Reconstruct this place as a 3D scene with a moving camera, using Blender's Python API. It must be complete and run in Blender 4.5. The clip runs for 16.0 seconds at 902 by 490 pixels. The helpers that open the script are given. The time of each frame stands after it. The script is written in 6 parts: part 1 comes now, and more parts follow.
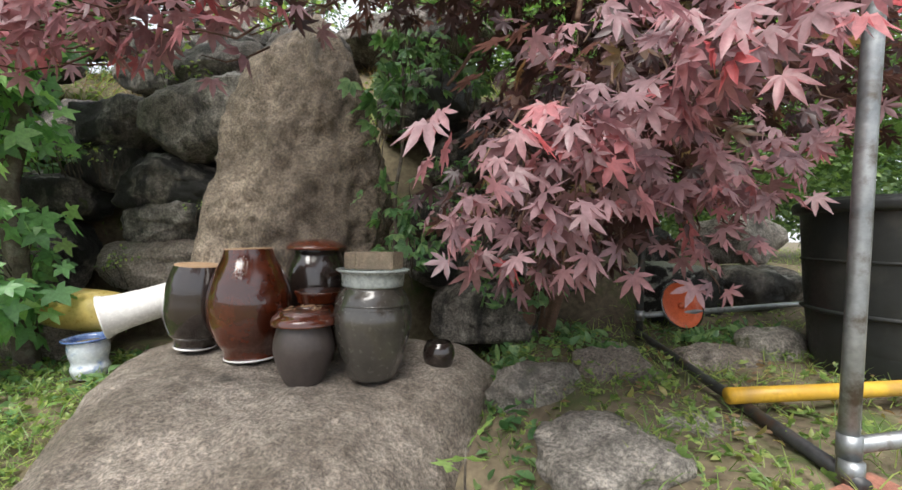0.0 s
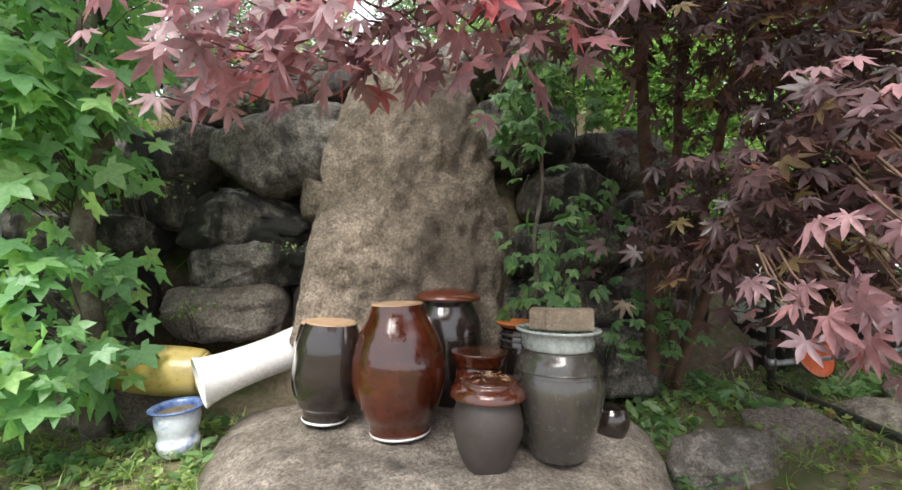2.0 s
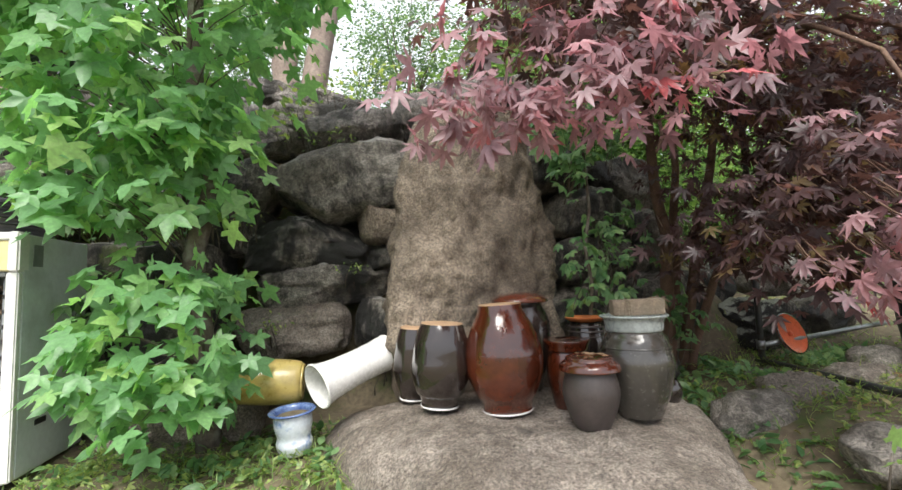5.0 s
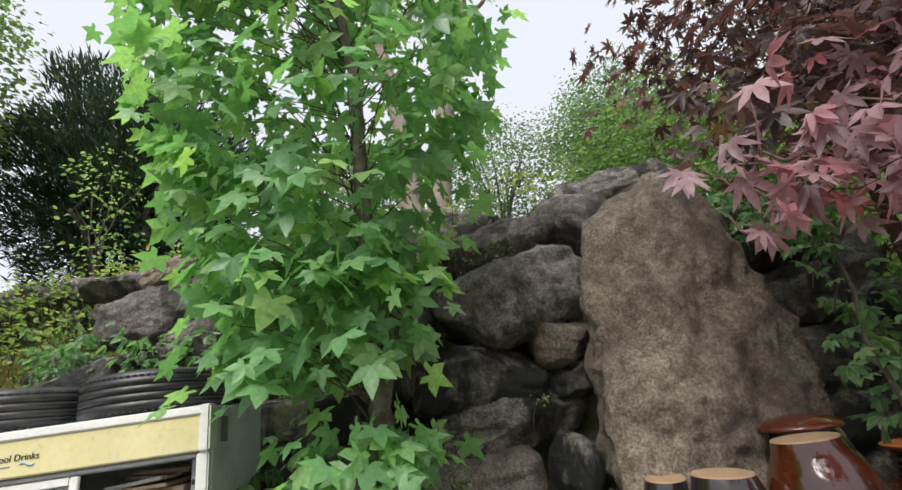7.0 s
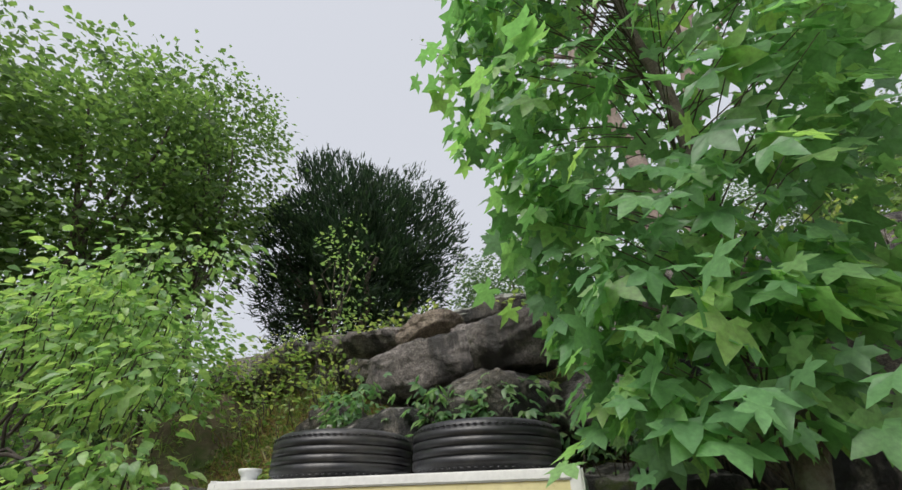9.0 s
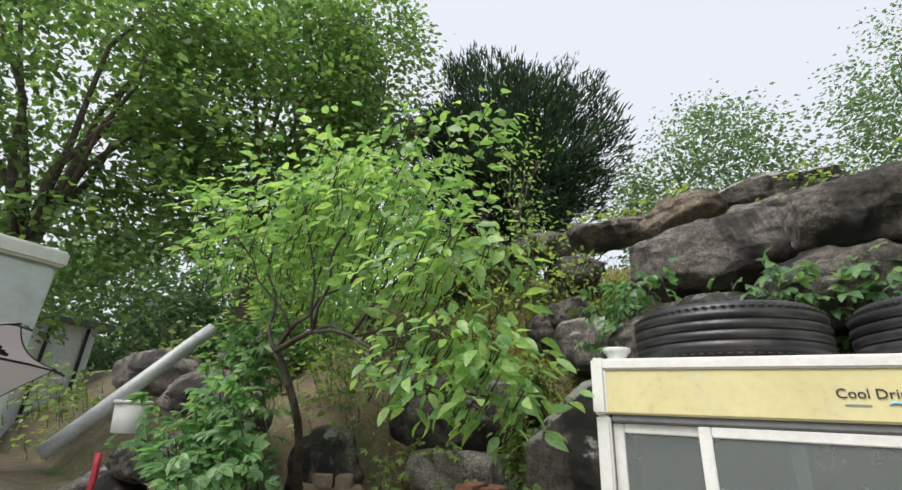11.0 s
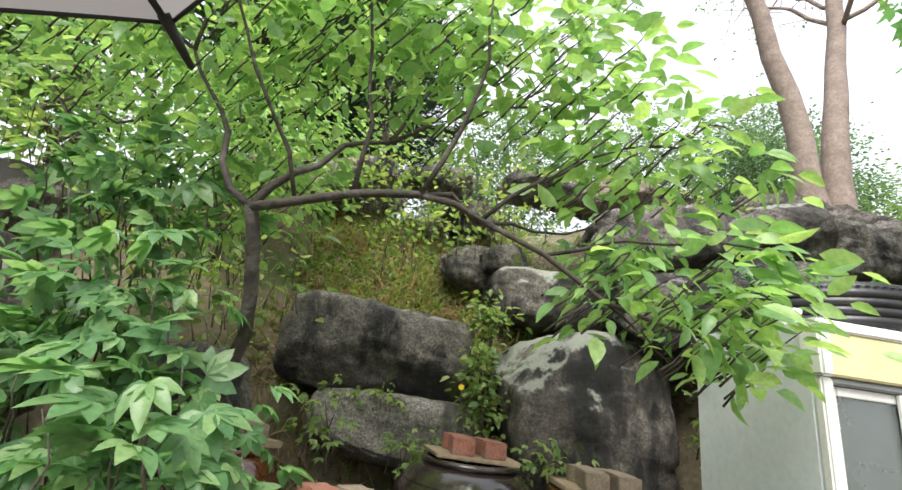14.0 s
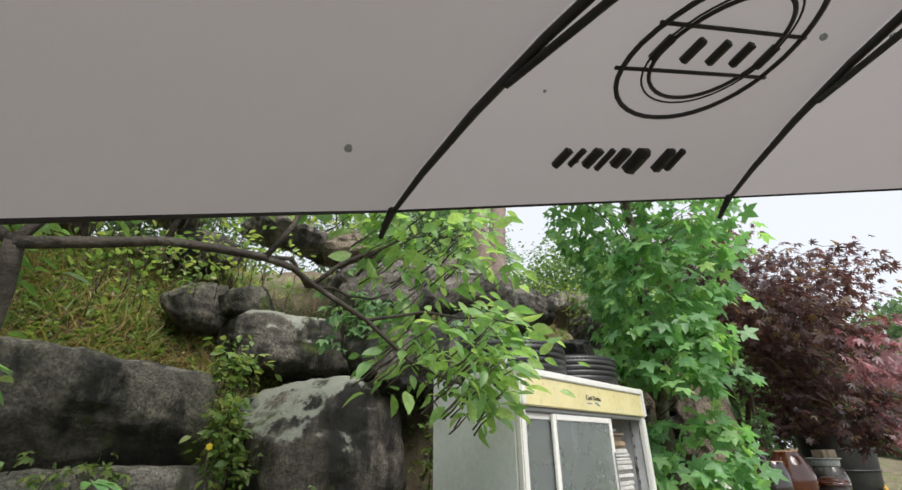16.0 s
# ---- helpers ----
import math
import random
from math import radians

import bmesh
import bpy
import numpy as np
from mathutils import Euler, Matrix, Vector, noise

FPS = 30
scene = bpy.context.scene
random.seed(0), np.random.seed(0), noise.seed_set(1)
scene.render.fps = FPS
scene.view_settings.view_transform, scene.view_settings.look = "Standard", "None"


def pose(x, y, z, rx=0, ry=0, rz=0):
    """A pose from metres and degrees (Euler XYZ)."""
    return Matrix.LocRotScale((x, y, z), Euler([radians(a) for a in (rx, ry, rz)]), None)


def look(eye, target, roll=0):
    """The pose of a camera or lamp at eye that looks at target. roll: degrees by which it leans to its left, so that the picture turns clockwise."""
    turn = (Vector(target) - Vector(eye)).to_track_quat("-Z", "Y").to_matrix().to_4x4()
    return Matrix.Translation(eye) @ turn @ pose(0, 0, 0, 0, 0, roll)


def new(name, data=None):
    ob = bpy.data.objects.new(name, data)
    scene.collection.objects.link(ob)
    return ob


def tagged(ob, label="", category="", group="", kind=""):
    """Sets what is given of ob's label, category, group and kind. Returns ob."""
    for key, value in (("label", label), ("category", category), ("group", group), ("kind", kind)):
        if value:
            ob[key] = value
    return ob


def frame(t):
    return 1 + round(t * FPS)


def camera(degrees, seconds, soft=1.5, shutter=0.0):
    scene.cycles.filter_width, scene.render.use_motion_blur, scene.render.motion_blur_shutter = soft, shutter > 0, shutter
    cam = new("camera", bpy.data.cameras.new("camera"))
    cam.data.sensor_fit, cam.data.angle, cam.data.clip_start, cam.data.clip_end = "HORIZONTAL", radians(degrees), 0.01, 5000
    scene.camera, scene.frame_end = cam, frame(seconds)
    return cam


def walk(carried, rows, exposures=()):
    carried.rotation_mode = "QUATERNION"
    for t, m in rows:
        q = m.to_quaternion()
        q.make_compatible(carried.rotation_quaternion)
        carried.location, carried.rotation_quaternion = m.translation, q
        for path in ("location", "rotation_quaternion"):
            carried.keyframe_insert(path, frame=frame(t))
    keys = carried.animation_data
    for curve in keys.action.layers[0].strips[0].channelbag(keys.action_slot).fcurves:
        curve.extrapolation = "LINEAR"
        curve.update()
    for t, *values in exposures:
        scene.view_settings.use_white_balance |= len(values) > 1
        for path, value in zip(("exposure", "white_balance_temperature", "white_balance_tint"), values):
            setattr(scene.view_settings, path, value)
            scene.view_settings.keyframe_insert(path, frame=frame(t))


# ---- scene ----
cam = camera(89.8, 16.0)
PATH = [
    (0, (0.084, 0.036, 1.226), (0.031, 2.035, 1.179), 1.0),
    (0.5, (-0.208, 0.176, 1.208), (-0.277, 2.174, 1.163), 2.0),
    (1, (-0.472, 0.24, 1.212), (-0.506, 2.239, 1.156), 1.8),
    (1.5, (-0.618, 0.26, 1.254), (-0.625, 2.26, 1.216), 1.0),
    (2, (-0.726, 0.279, 1.318), (-0.678, 2.277, 1.385), 0.7),
    (2.5, (-0.868, 0.288, 1.393), (-0.761, 2.276, 1.586), 0.1),
    (3, (-1.004, 0.186, 1.405), (-0.857, 2.158, 1.704), -0.5),
    (3.2, (-1.064, 0.144, 1.412), (-0.887, 2.113, 1.718), -0.5),
    (5.3, (-1.459, -0.065, 1.233), (-1.177, 1.908, 1.402), -2.1),
    (5.5, (-1.489, -0.023, 1.242), (-1.254, 1.953, 1.444), -3.2),
    (6, (-1.601, 0.125, 1.309), (-1.492, 2.095, 1.631), -5.6),
    (6.5, (-1.749, 0.291, 1.355), (-1.731, 2.225, 1.866), -7.0),
    (7, (-1.938, 0.32, 1.396), (-1.985, 2.201, 2.074), -8.3),
    (7.5, (-2.136, 0.373, 1.446), (-2.257, 2.182, 2.289), -8.0),
    (8, (-2.377, 0.412, 1.512), (-2.589, 2.153, 2.473), -6.6),
    (8.5, (-2.645, 0.453, 1.507), (-3.001, 2.142, 2.517), -4.4),
    (9, (-2.847, 0.534, 1.421), (-3.486, 2.126, 2.449), -1.0),
    (9.5, (-3.177, 0.535, 1.439), (-4.051, 2.048, 2.411), 1.8),
    (10, (-3.469, 0.475, 1.417), (-4.532, 1.917, 2.305), 3.5),
    (10.2, (-3.573, 0.44, 1.405), (-4.678, 1.875, 2.253), 3.8),
    (12.3, (-4.975, 0.636, 1.275), (-5.898, 2.365, 1.673), 4.7),
    (12.5, (-5.144, 0.647, 1.277), (-5.983, 2.428, 1.634), 4.9),
    (13, (-5.396, 0.747, 1.195), (-6.022, 2.608, 1.576), 5.7),
    (13.5, (-5.609, 0.771, 1.181), (-5.91, 2.699, 1.622), 6.9),
    (14, (-5.813, 0.706, 1.182), (-5.765, 2.61, 1.793), 7.5),
    (14.5, (-5.954, 0.579, 1.218), (-5.564, 2.394, 1.963), 7.7),
    (15, (-6.092, 0.499, 1.228), (-5.349, 2.154, 2.068), 5.6),
    (15.5, (-6.211, 0.561, 1.23), (-5.141, 1.995, 2.124), 1.9),
    (16, (-6.294, 0.638, 1.195), (-5.085, 2.005, 2.013), -0.5),
]
walk(
    cam,
    [(t, look(e, a, r)) for t, e, a, r in PATH],
    [(0, 0.68), (1.0, 0.90), (2.5, 1.03), (3.0, 0.93), (5.5, 0.8), (6.0, 0.6), (6.5, 0.48), (7.5, 0.0), (9.0, -0.15), (10.0, -0.18), (12.5, .85), (14, .85), (15.0, 0.4), (16.0, 0.3)],
)

# ---- world, sun, exposure ----
world = bpy.data.worlds.new("overcast_sky")
scene.world = world
world.use_nodes = True
wn = world.node_tree
wn.nodes.clear()
w_out = wn.nodes.new("ShaderNodeOutputWorld")
w_bg = wn.nodes.new("ShaderNodeBackground")
w_sky = wn.nodes.new("ShaderNodeTexSky")
w_sky.sky_type = "NISHITA"
w_sky.sun_disc = False
w_sky.sun_elevation, w_sky.sun_rotation = radians(60), radians(200)
w_sky.air_density, w_sky.dust_density = 1.0, 4.0
w_mix = wn.nodes.new("ShaderNodeMixRGB")
w_mix.inputs[0].default_value = 0.8
w_mix.inputs[2].default_value = (7.9, 8.1, 8.7, 1)
wn.links.new(w_sky.outputs[0], w_mix.inputs[1])
wn.links.new(w_mix.outputs[0], w_bg.inputs[0])
w_bg.inputs[1].default_value = 0.112
wn.links.new(w_bg.outputs[0], w_out.inputs[0])

sun_data = bpy.data.lights.new("sun", "SUN")
sun_data.energy, sun_data.angle, sun_data.color = 3.5, radians(38), (1.0, 0.97, 0.92)
sun = new("sun", sun_data)
sun.matrix_world = look((0, 0, 20), (0.22, 0.82, 18.75))

# ---- materials ----


def nodes_of(name):
    m = bpy.data.materials.new(name)
    m.use_nodes = True
    t = m.node_tree
    return m, t, t.nodes["Principled BSDF"], t.nodes["Material Output"]


def ramp_of(t, stops):
    r = t.nodes.new("ShaderNodeValToRGB")
    e = r.color_ramp.elements
    while len(e) < len(stops):
        e.new(0.5)
    for k, (p, c) in enumerate(stops):
        e[k].position = p
        e[k].color = (*c, 1)
    return r


def noise_of(t, co, scale, detail=4.0, rough=0.6):
    n = t.nodes.new("ShaderNodeTexNoise")
    n.inputs["Scale"].default_value = scale
    n.inputs["Detail"].default_value = detail
    n.inputs["Roughness"].default_value = rough
    t.links.new(co, n.inputs["Vector"])
    return n


def blend(t, how, fac, a, b):
    m = t.nodes.new("ShaderNodeMixRGB")
    m.blend_type = how
    for k, v in enumerate((fac, a, b)):
        if isinstance(v, (int, float)):
            m.inputs[k].default_value = v
        elif isinstance(v, tuple):
            m.inputs[k].default_value = (*v, 1)
        else:
            t.links.new(v, m.inputs[k])
    return m.outputs[0]


def bumped(t, bsdf, heights):
    last = None
    for h, strength, dist in heights:
        b = t.nodes.new("ShaderNodeBump")
        b.inputs["Strength"].default_value = strength
        b.inputs["Distance"].default_value = dist
        t.links.new(h, b.inputs["Height"])
        if last:
            t.links.new(last, b.inputs["Normal"])
        last = b.outputs[0]
    t.links.new(last, bsdf.inputs["Normal"])


def surface(name, low, high, scale, rough=0.7, fine=8.0, bump=0.3, metal=0.0, stain=None, stain_scale=1.5, coat=0.0, spread=0.12):
    """Paint, glaze, soil or wood: two scales of variation, a stain, and a fine relief."""
    m, t, b, _ = nodes_of(name)
    co = t.nodes.new("ShaderNodeTexCoord").outputs["Object"]
    big, small = noise_of(t, co, scale), noise_of(t, co, scale * fine, 6)
    col = ramp_of(t, [(0.3, low), (0.7, high)])
    t.links.new(big.outputs[0], col.inputs[0])
    tone = ramp_of(t, [(0.25, (1 - spread * 2,) * 3), (0.75, (1 + spread,) * 3)])
    t.links.new(small.outputs[0], tone.inputs[0])
    out = blend(t, "MULTIPLY", 1.0, col.outputs[0], tone.outputs[0])
    if stain:
        sn = noise_of(t, co, stain_scale, 7, 0.65)
        sr = ramp_of(t, [(0.52, (0, 0, 0)), (0.66, (1, 1, 1))])
        t.links.new(sn.outputs[0], sr.inputs[0])
        out = blend(t, "MIX", sr.outputs[0], out, stain)
    t.links.new(out, b.inputs["Base Color"])
    rr = ramp_of(t, [(0.3, (max(rough - 0.12, 0.03),) * 3), (0.7, (min(rough + 0.12, 1),) * 3)])
    t.links.new(small.outputs[0], rr.inputs[0])
    t.links.new(rr.outputs[0], b.inputs["Roughness"])
    b.inputs["Metallic"].default_value = metal
    b.inputs["Coat Weight"].default_value = coat
    b.inputs["Coat Roughness"].default_value = 0.04
    if bump:
        bumped(t, b, [(big.outputs[0], bump, 0.02), (small.outputs[0], bump, 0.004)])
    return m


def rock_material(name, low, high, dark, pale, wet=0.0, moss=0.0, pale_at=0.6, dark_at=0.56, cap=0.0):
    """Granite: speckled crystals, weathered patches, dark water stains, pale lichen, some moss. cap: how much paler
    upward faces get.
    """
    m, t, b, _ = nodes_of(name)
    tc = t.nodes.new("ShaderNodeTexCoord")
    info = t.nodes.new("ShaderNodeObjectInfo")
    shift = t.nodes.new("ShaderNodeVectorMath")
    shift.operation = "ADD"
    rnd = t.nodes.new("ShaderNodeMath")
    rnd.operation = "MULTIPLY"
    rnd.inputs[1].default_value = 37.0
    t.links.new(info.outputs["Random"], rnd.inputs[0])
    t.links.new(tc.outputs["Object"], shift.inputs[0])
    t.links.new(rnd.outputs[0], shift.inputs[1])
    co = shift.outputs[0]
    big, mid = noise_of(t, co, 2.2, 5), noise_of(t, co, 13, 8, 0.75)
    grain = noise_of(t, co, 75, 4, 0.85)
    col = ramp_of(t, [(0.40, low), (0.60, high)])
    t.links.new(mid.outputs[0], col.inputs[0])
    sp = ramp_of(t, [(0.32, (0.2, 0.19, 0.18)), (0.48, (0.9, 0.9, 0.9)), (0.64, (1.9, 1.85, 1.8))])
    t.links.new(grain.outputs[0], sp.inputs[0])
    out = blend(t, "MULTIPLY", 0.85, col.outputs[0], sp.outputs[0])
    br = ramp_of(t, [(0.36, (0.68, 0.66, 0.63)), (0.64, (1.25, 1.25, 1.25))])
    t.links.new(big.outputs[0], br.inputs[0])
    out = blend(t, "MULTIPLY", 1.0, out, br.outputs[0])
    # dark stains drawn out down the face
    mp = t.nodes.new("ShaderNodeMapping")
    mp.inputs["Scale"].default_value = (3.2, 3.2, 1.1)
    t.links.new(co, mp.inputs[0])
    st = noise_of(t, mp.outputs[0], 1.0, 6, 0.65)
    sr = ramp_of(t, [(dark_at - 0.04, (0, 0, 0)), (dark_at + 0.05, (1, 1, 1))])
    t.links.new(st.outputs[0], sr.inputs[0])
    out = blend(t, "MIX", sr.outputs[0], out, dark)
    ln = noise_of(t, co, 5.5, 8, 0.72)
    # the pale coat is weighted to upward faces: normal z times cap, plus noise
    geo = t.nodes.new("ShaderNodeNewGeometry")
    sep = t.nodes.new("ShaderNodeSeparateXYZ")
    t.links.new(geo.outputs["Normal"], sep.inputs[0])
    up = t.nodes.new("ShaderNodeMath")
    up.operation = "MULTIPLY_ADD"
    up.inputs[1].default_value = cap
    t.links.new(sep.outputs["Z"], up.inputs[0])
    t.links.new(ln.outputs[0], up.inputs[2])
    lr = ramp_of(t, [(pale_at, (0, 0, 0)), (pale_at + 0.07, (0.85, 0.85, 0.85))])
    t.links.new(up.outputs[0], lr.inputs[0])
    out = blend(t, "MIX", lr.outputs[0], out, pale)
    if moss:
        mn = noise_of(t, co, 3.1, 6, 0.7)
        mr = ramp_of(t, [(0.66 - moss, (0, 0, 0)), (0.74 - moss, (1, 1, 1))])
        t.links.new(mn.outputs[0], mr.inputs[0])
        out = blend(t, "MIX", mr.outputs[0], out, (0.09, 0.12, 0.025))
    t.links.new(out, b.inputs["Base Color"])
    rr = ramp_of(t, [(0.35, (0.5 - wet,) * 3), (0.65, (0.9 - wet,) * 3)])
    t.links.new(big.outputs[0], rr.inputs[0])
    t.links.new(rr.outputs[0], b.inputs["Roughness"])
    bumped(t, b, [(mid.outputs[0], 1.0, 0.07), (ln.outputs[0], 0.6, 0.03), (grain.outputs[0], 0.8, 0.008)])
    return m


def leaf_material(name, stops, glow, rough=0.38):
    """Thin leaf: tone by leaf, light passing through."""
    m, t, b, out = nodes_of(name)
    geo = t.nodes.new("ShaderNodeNewGeometry")
    r = ramp_of(t, stops)
    t.links.new(geo.outputs["Random Per Island"], r.inputs[0])
    co = t.nodes.new("ShaderNodeTexCoord").outputs["Object"]
    n = noise_of(t, co, 60, 3)
    tone = ramp_of(t, [(0.3, (0.8, 0.8, 0.8)), (0.7, (1.15, 1.15, 1.15))])
    t.links.new(n.outputs[0], tone.inputs[0])
    col = blend(t, "MULTIPLY", 1.0, r.outputs[0], tone.outputs[0])
    t.links.new(col, b.inputs["Base Color"])
    b.inputs["Roughness"].default_value = rough
    b.inputs["Specular IOR Level"].default_value = 0.55
    tr = t.nodes.new("ShaderNodeBsdfTranslucent")
    t.links.new(blend(t, "MULTIPLY", 1.0, col, glow), tr.inputs[0])
    mix = t.nodes.new("ShaderNodeMixShader")
    mix.inputs[0].default_value = 0.5
    t.links.new(b.outputs[0], mix.inputs[1])
    t.links.new(tr.outputs[0], mix.inputs[2])
    t.links.new(mix.outputs[0], out.inputs[0])
    return m


M_STELE = rock_material("weathered_tan_granite", (0.15, 0.118, 0.088), (0.29, 0.24, 0.188), (0.085, 0.068, 0.053), (0.34, 0.31, 0.27), pale_at=0.66, dark_at=0.63)
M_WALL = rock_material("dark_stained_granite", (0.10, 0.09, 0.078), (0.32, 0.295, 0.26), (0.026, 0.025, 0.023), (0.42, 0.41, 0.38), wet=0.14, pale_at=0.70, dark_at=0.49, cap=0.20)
M_BASE = rock_material("speckled_grey_granite", (0.23, 0.195, 0.165), (0.38, 0.335, 0.29), (0.12, 0.105, 0.09), (0.46, 0.45, 0.42), pale_at=0.70, dark_at=0.64)
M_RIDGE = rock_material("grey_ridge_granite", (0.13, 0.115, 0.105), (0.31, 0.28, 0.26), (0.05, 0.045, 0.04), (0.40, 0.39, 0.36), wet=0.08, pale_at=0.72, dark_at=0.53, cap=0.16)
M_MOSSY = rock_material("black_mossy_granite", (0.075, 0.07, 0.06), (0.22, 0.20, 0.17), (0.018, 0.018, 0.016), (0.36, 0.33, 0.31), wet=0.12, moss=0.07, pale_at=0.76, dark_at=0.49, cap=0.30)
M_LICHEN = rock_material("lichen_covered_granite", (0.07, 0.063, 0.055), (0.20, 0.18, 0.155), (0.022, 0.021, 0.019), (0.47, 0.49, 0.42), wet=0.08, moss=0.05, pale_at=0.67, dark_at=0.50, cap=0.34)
M_STEP = rock_material("mossy_step_granite", (0.20, 0.185, 0.165), (0.42, 0.39, 0.35), (0.11, 0.105, 0.09), (0.46, 0.46, 0.42), moss=0.05, pale_at=0.68, dark_at=0.62)
M_SOIL = surface("damp_soil_with_grass", (0.12, 0.09, 0.062), (0.215, 0.18, 0.11), 3.0, 0.95, 9, 0.8, stain=(0.06, 0.095, 0.022), stain_scale=2.2, spread=0.3)
M_BLACKGLAZE = surface("black_brown_glaze", (0.014, 0.010, 0.009), (0.034, 0.024, 0.02), 5, 0.16, 10, 0.04, coat=0.9)
M_BROWNGLAZE = surface("red_brown_glaze", (0.036, 0.008, 0.004), (0.13, 0.028, 0.010), 4, 0.13, 10, 0.04, coat=1.0)
M_MATJAR = surface("matt_dark_earthenware", (0.045, 0.037, 0.035), (0.085, 0.068, 0.062), 5, 0.42, 12, 0.12)
M_GREYJAR = surface("grey_brown_ash_glaze", (0.036, 0.033, 0.028), (0.085, 0.078, 0.066), 5, 0.20, 10, 0.06, coat=0.7)
M_PALELID = surface("pale_grey_glazed_lid", (0.27, 0.31, 0.31), (0.42, 0.46, 0.45), 6, 0.28, 8, 0.06, coat=0.4)
M_CLAY = surface("unglazed_tan_clay", (0.27, 0.165, 0.09), (0.42, 0.28, 0.17), 8, 0.8, 9, 0.2)
M_ORANGE = surface("orange_terracotta", (0.46, 0.13, 0.035), (0.62, 0.20, 0.06), 6, 0.5, 10, 0.1)
M_REDLID = surface("orange_red_glazed_lid", (0.50, 0.085, 0.035), (0.66, 0.14, 0.05), 6, 0.35, 10, 0.08)
M_WHITEGLAZE = surface("crackled_white_glaze", (0.66, 0.65, 0.62), (0.80, 0.79, 0.77), 5, 0.25, 12, 0.05, coat=0.3, spread=0.05)
M_BLUE = surface("cobalt_blue_glaze", (0.05, 0.09, 0.28), (0.20, 0.30, 0.52), 14, 0.25, 6, 0.03, coat=0.4)
M_BLUEWHITE = surface("white_glaze_with_blue_brushwork", (0.55, 0.62, 0.70), (0.78, 0.80, 0.80), 9, 0.25, 6, 0.03, stain=(0.16, 0.26, 0.50), stain_scale=11, coat=0.4, spread=0.05)
M_YELLOW = surface("pale_ochre_yellow_glaze", (0.44, 0.32, 0.08), (0.60, 0.48, 0.17), 5, 0.35, 8, 0.06, stain=(0.30, 0.23, 0.08), stain_scale=5, coat=0.3)
M_WHITEMETAL = surface("white_enamelled_sheet_steel", (0.60, 0.64, 0.66), (0.72, 0.75, 0.76), 2.5, 0.4, 14, 0.02, stain=(0.50, 0.52, 0.52), stain_scale=3, spread=0.06)
M_WHITEPLASTIC = surface("yellowed_white_plastic", (0.70, 0.70, 0.67), (0.80, 0.80, 0.77), 4, 0.4, 14, 0.02, spread=0.06)
M_CREAM = surface("faded_cream_yellow_panel", (0.62, 0.55, 0.27), (0.74, 0.67, 0.37), 3, 0.35, 12, 0.02, stain=(0.62, 0.58, 0.38), stain_scale=4, spread=0.05)
M_GREYPLASTIC = surface("grey_plastic", (0.20, 0.21, 0.21), (0.28, 0.29, 0.29), 5, 0.5, 10, 0.03)
M_CAVITY = surface("grey_fridge_lining", (0.22, 0.235, 0.235), (0.31, 0.33, 0.33), 3, 0.5, 10, 0.04, stain=(0.17, 0.17, 0.16), stain_scale=4)
M_RUBBER = surface("worn_black_rubber", (0.012, 0.012, 0.014), (0.03, 0.03, 0.034), 6, 0.42, 12, 0.15, stain=(0.06, 0.055, 0.05), stain_scale=3)
M_BINPLASTIC = surface("black_bin_plastic", (0.014, 0.016, 0.016), (0.03, 0.033, 0.033), 4, 0.45, 12, 0.08, stain=(0.05, 0.05, 0.045), stain_scale=2.5)
M_STEEL = surface("dull_galvanised_steel", (0.22, 0.24, 0.25), (0.42, 0.44, 0.45), 7, 0.42, 9, 0.06, metal=0.7, stain=(0.12, 0.10, 0.08), stain_scale=8)
M_DARKSTEEL = surface("rust_darkened_steel", (0.03, 0.032, 0.034), (0.10, 0.10, 0.10), 7, 0.5, 9, 0.08, metal=0.5, stain=(0.09, 0.05, 0.03), stain_scale=6)
M_YELLOWPIPE = surface("yellow_plastic_pipe", (0.55, 0.31, 0.03), (0.70, 0.43, 0.05), 4, 0.45, 12, 0.05, stain=(0.40, 0.24, 0.05), stain_scale=6)
M_GREYPIPE = surface("grey_plastic_pipe", (0.36, 0.37, 0.38), (0.50, 0.51, 0.52), 4, 0.45, 12, 0.05, stain=(0.30, 0.30, 0.28), stain_scale=5)
M_BRICKRED = surface("weathered_red_brick", (0.24, 0.095, 0.065), (0.38, 0.17, 0.12), 12, 0.9, 8, 0.5, stain=(0.20, 0.16, 0.12), stain_scale=9, spread=0.2)
M_BRICKGREY = surface("weathered_grey_brown_brick", (0.20, 0.155, 0.11), (0.33, 0.265, 0.195), 12, 0.9, 8, 0.5, stain=(0.17, 0.14, 0.10), stain_scale=9, spread=0.2)
M_BOARD = surface("weathered_plywood", (0.27, 0.20, 0.13), (0.44, 0.34, 0.23), 7, 0.8, 9, 0.25, stain=(0.22, 0.17, 0.11), stain_scale=6, spread=0.18)
M_PAPERWOOD = surface("stacked_grey_planks", (0.46, 0.45, 0.43), (0.68, 0.67, 0.65), 10, 0.8, 8, 0.2, spread=0.18)
M_BARK = surface("grey_brown_bark", (0.07, 0.055, 0.042), (0.17, 0.14, 0.11), 14, 0.9, 7, 0.9, stain=(0.20, 0.19, 0.16), stain_scale=9, spread=0.25)
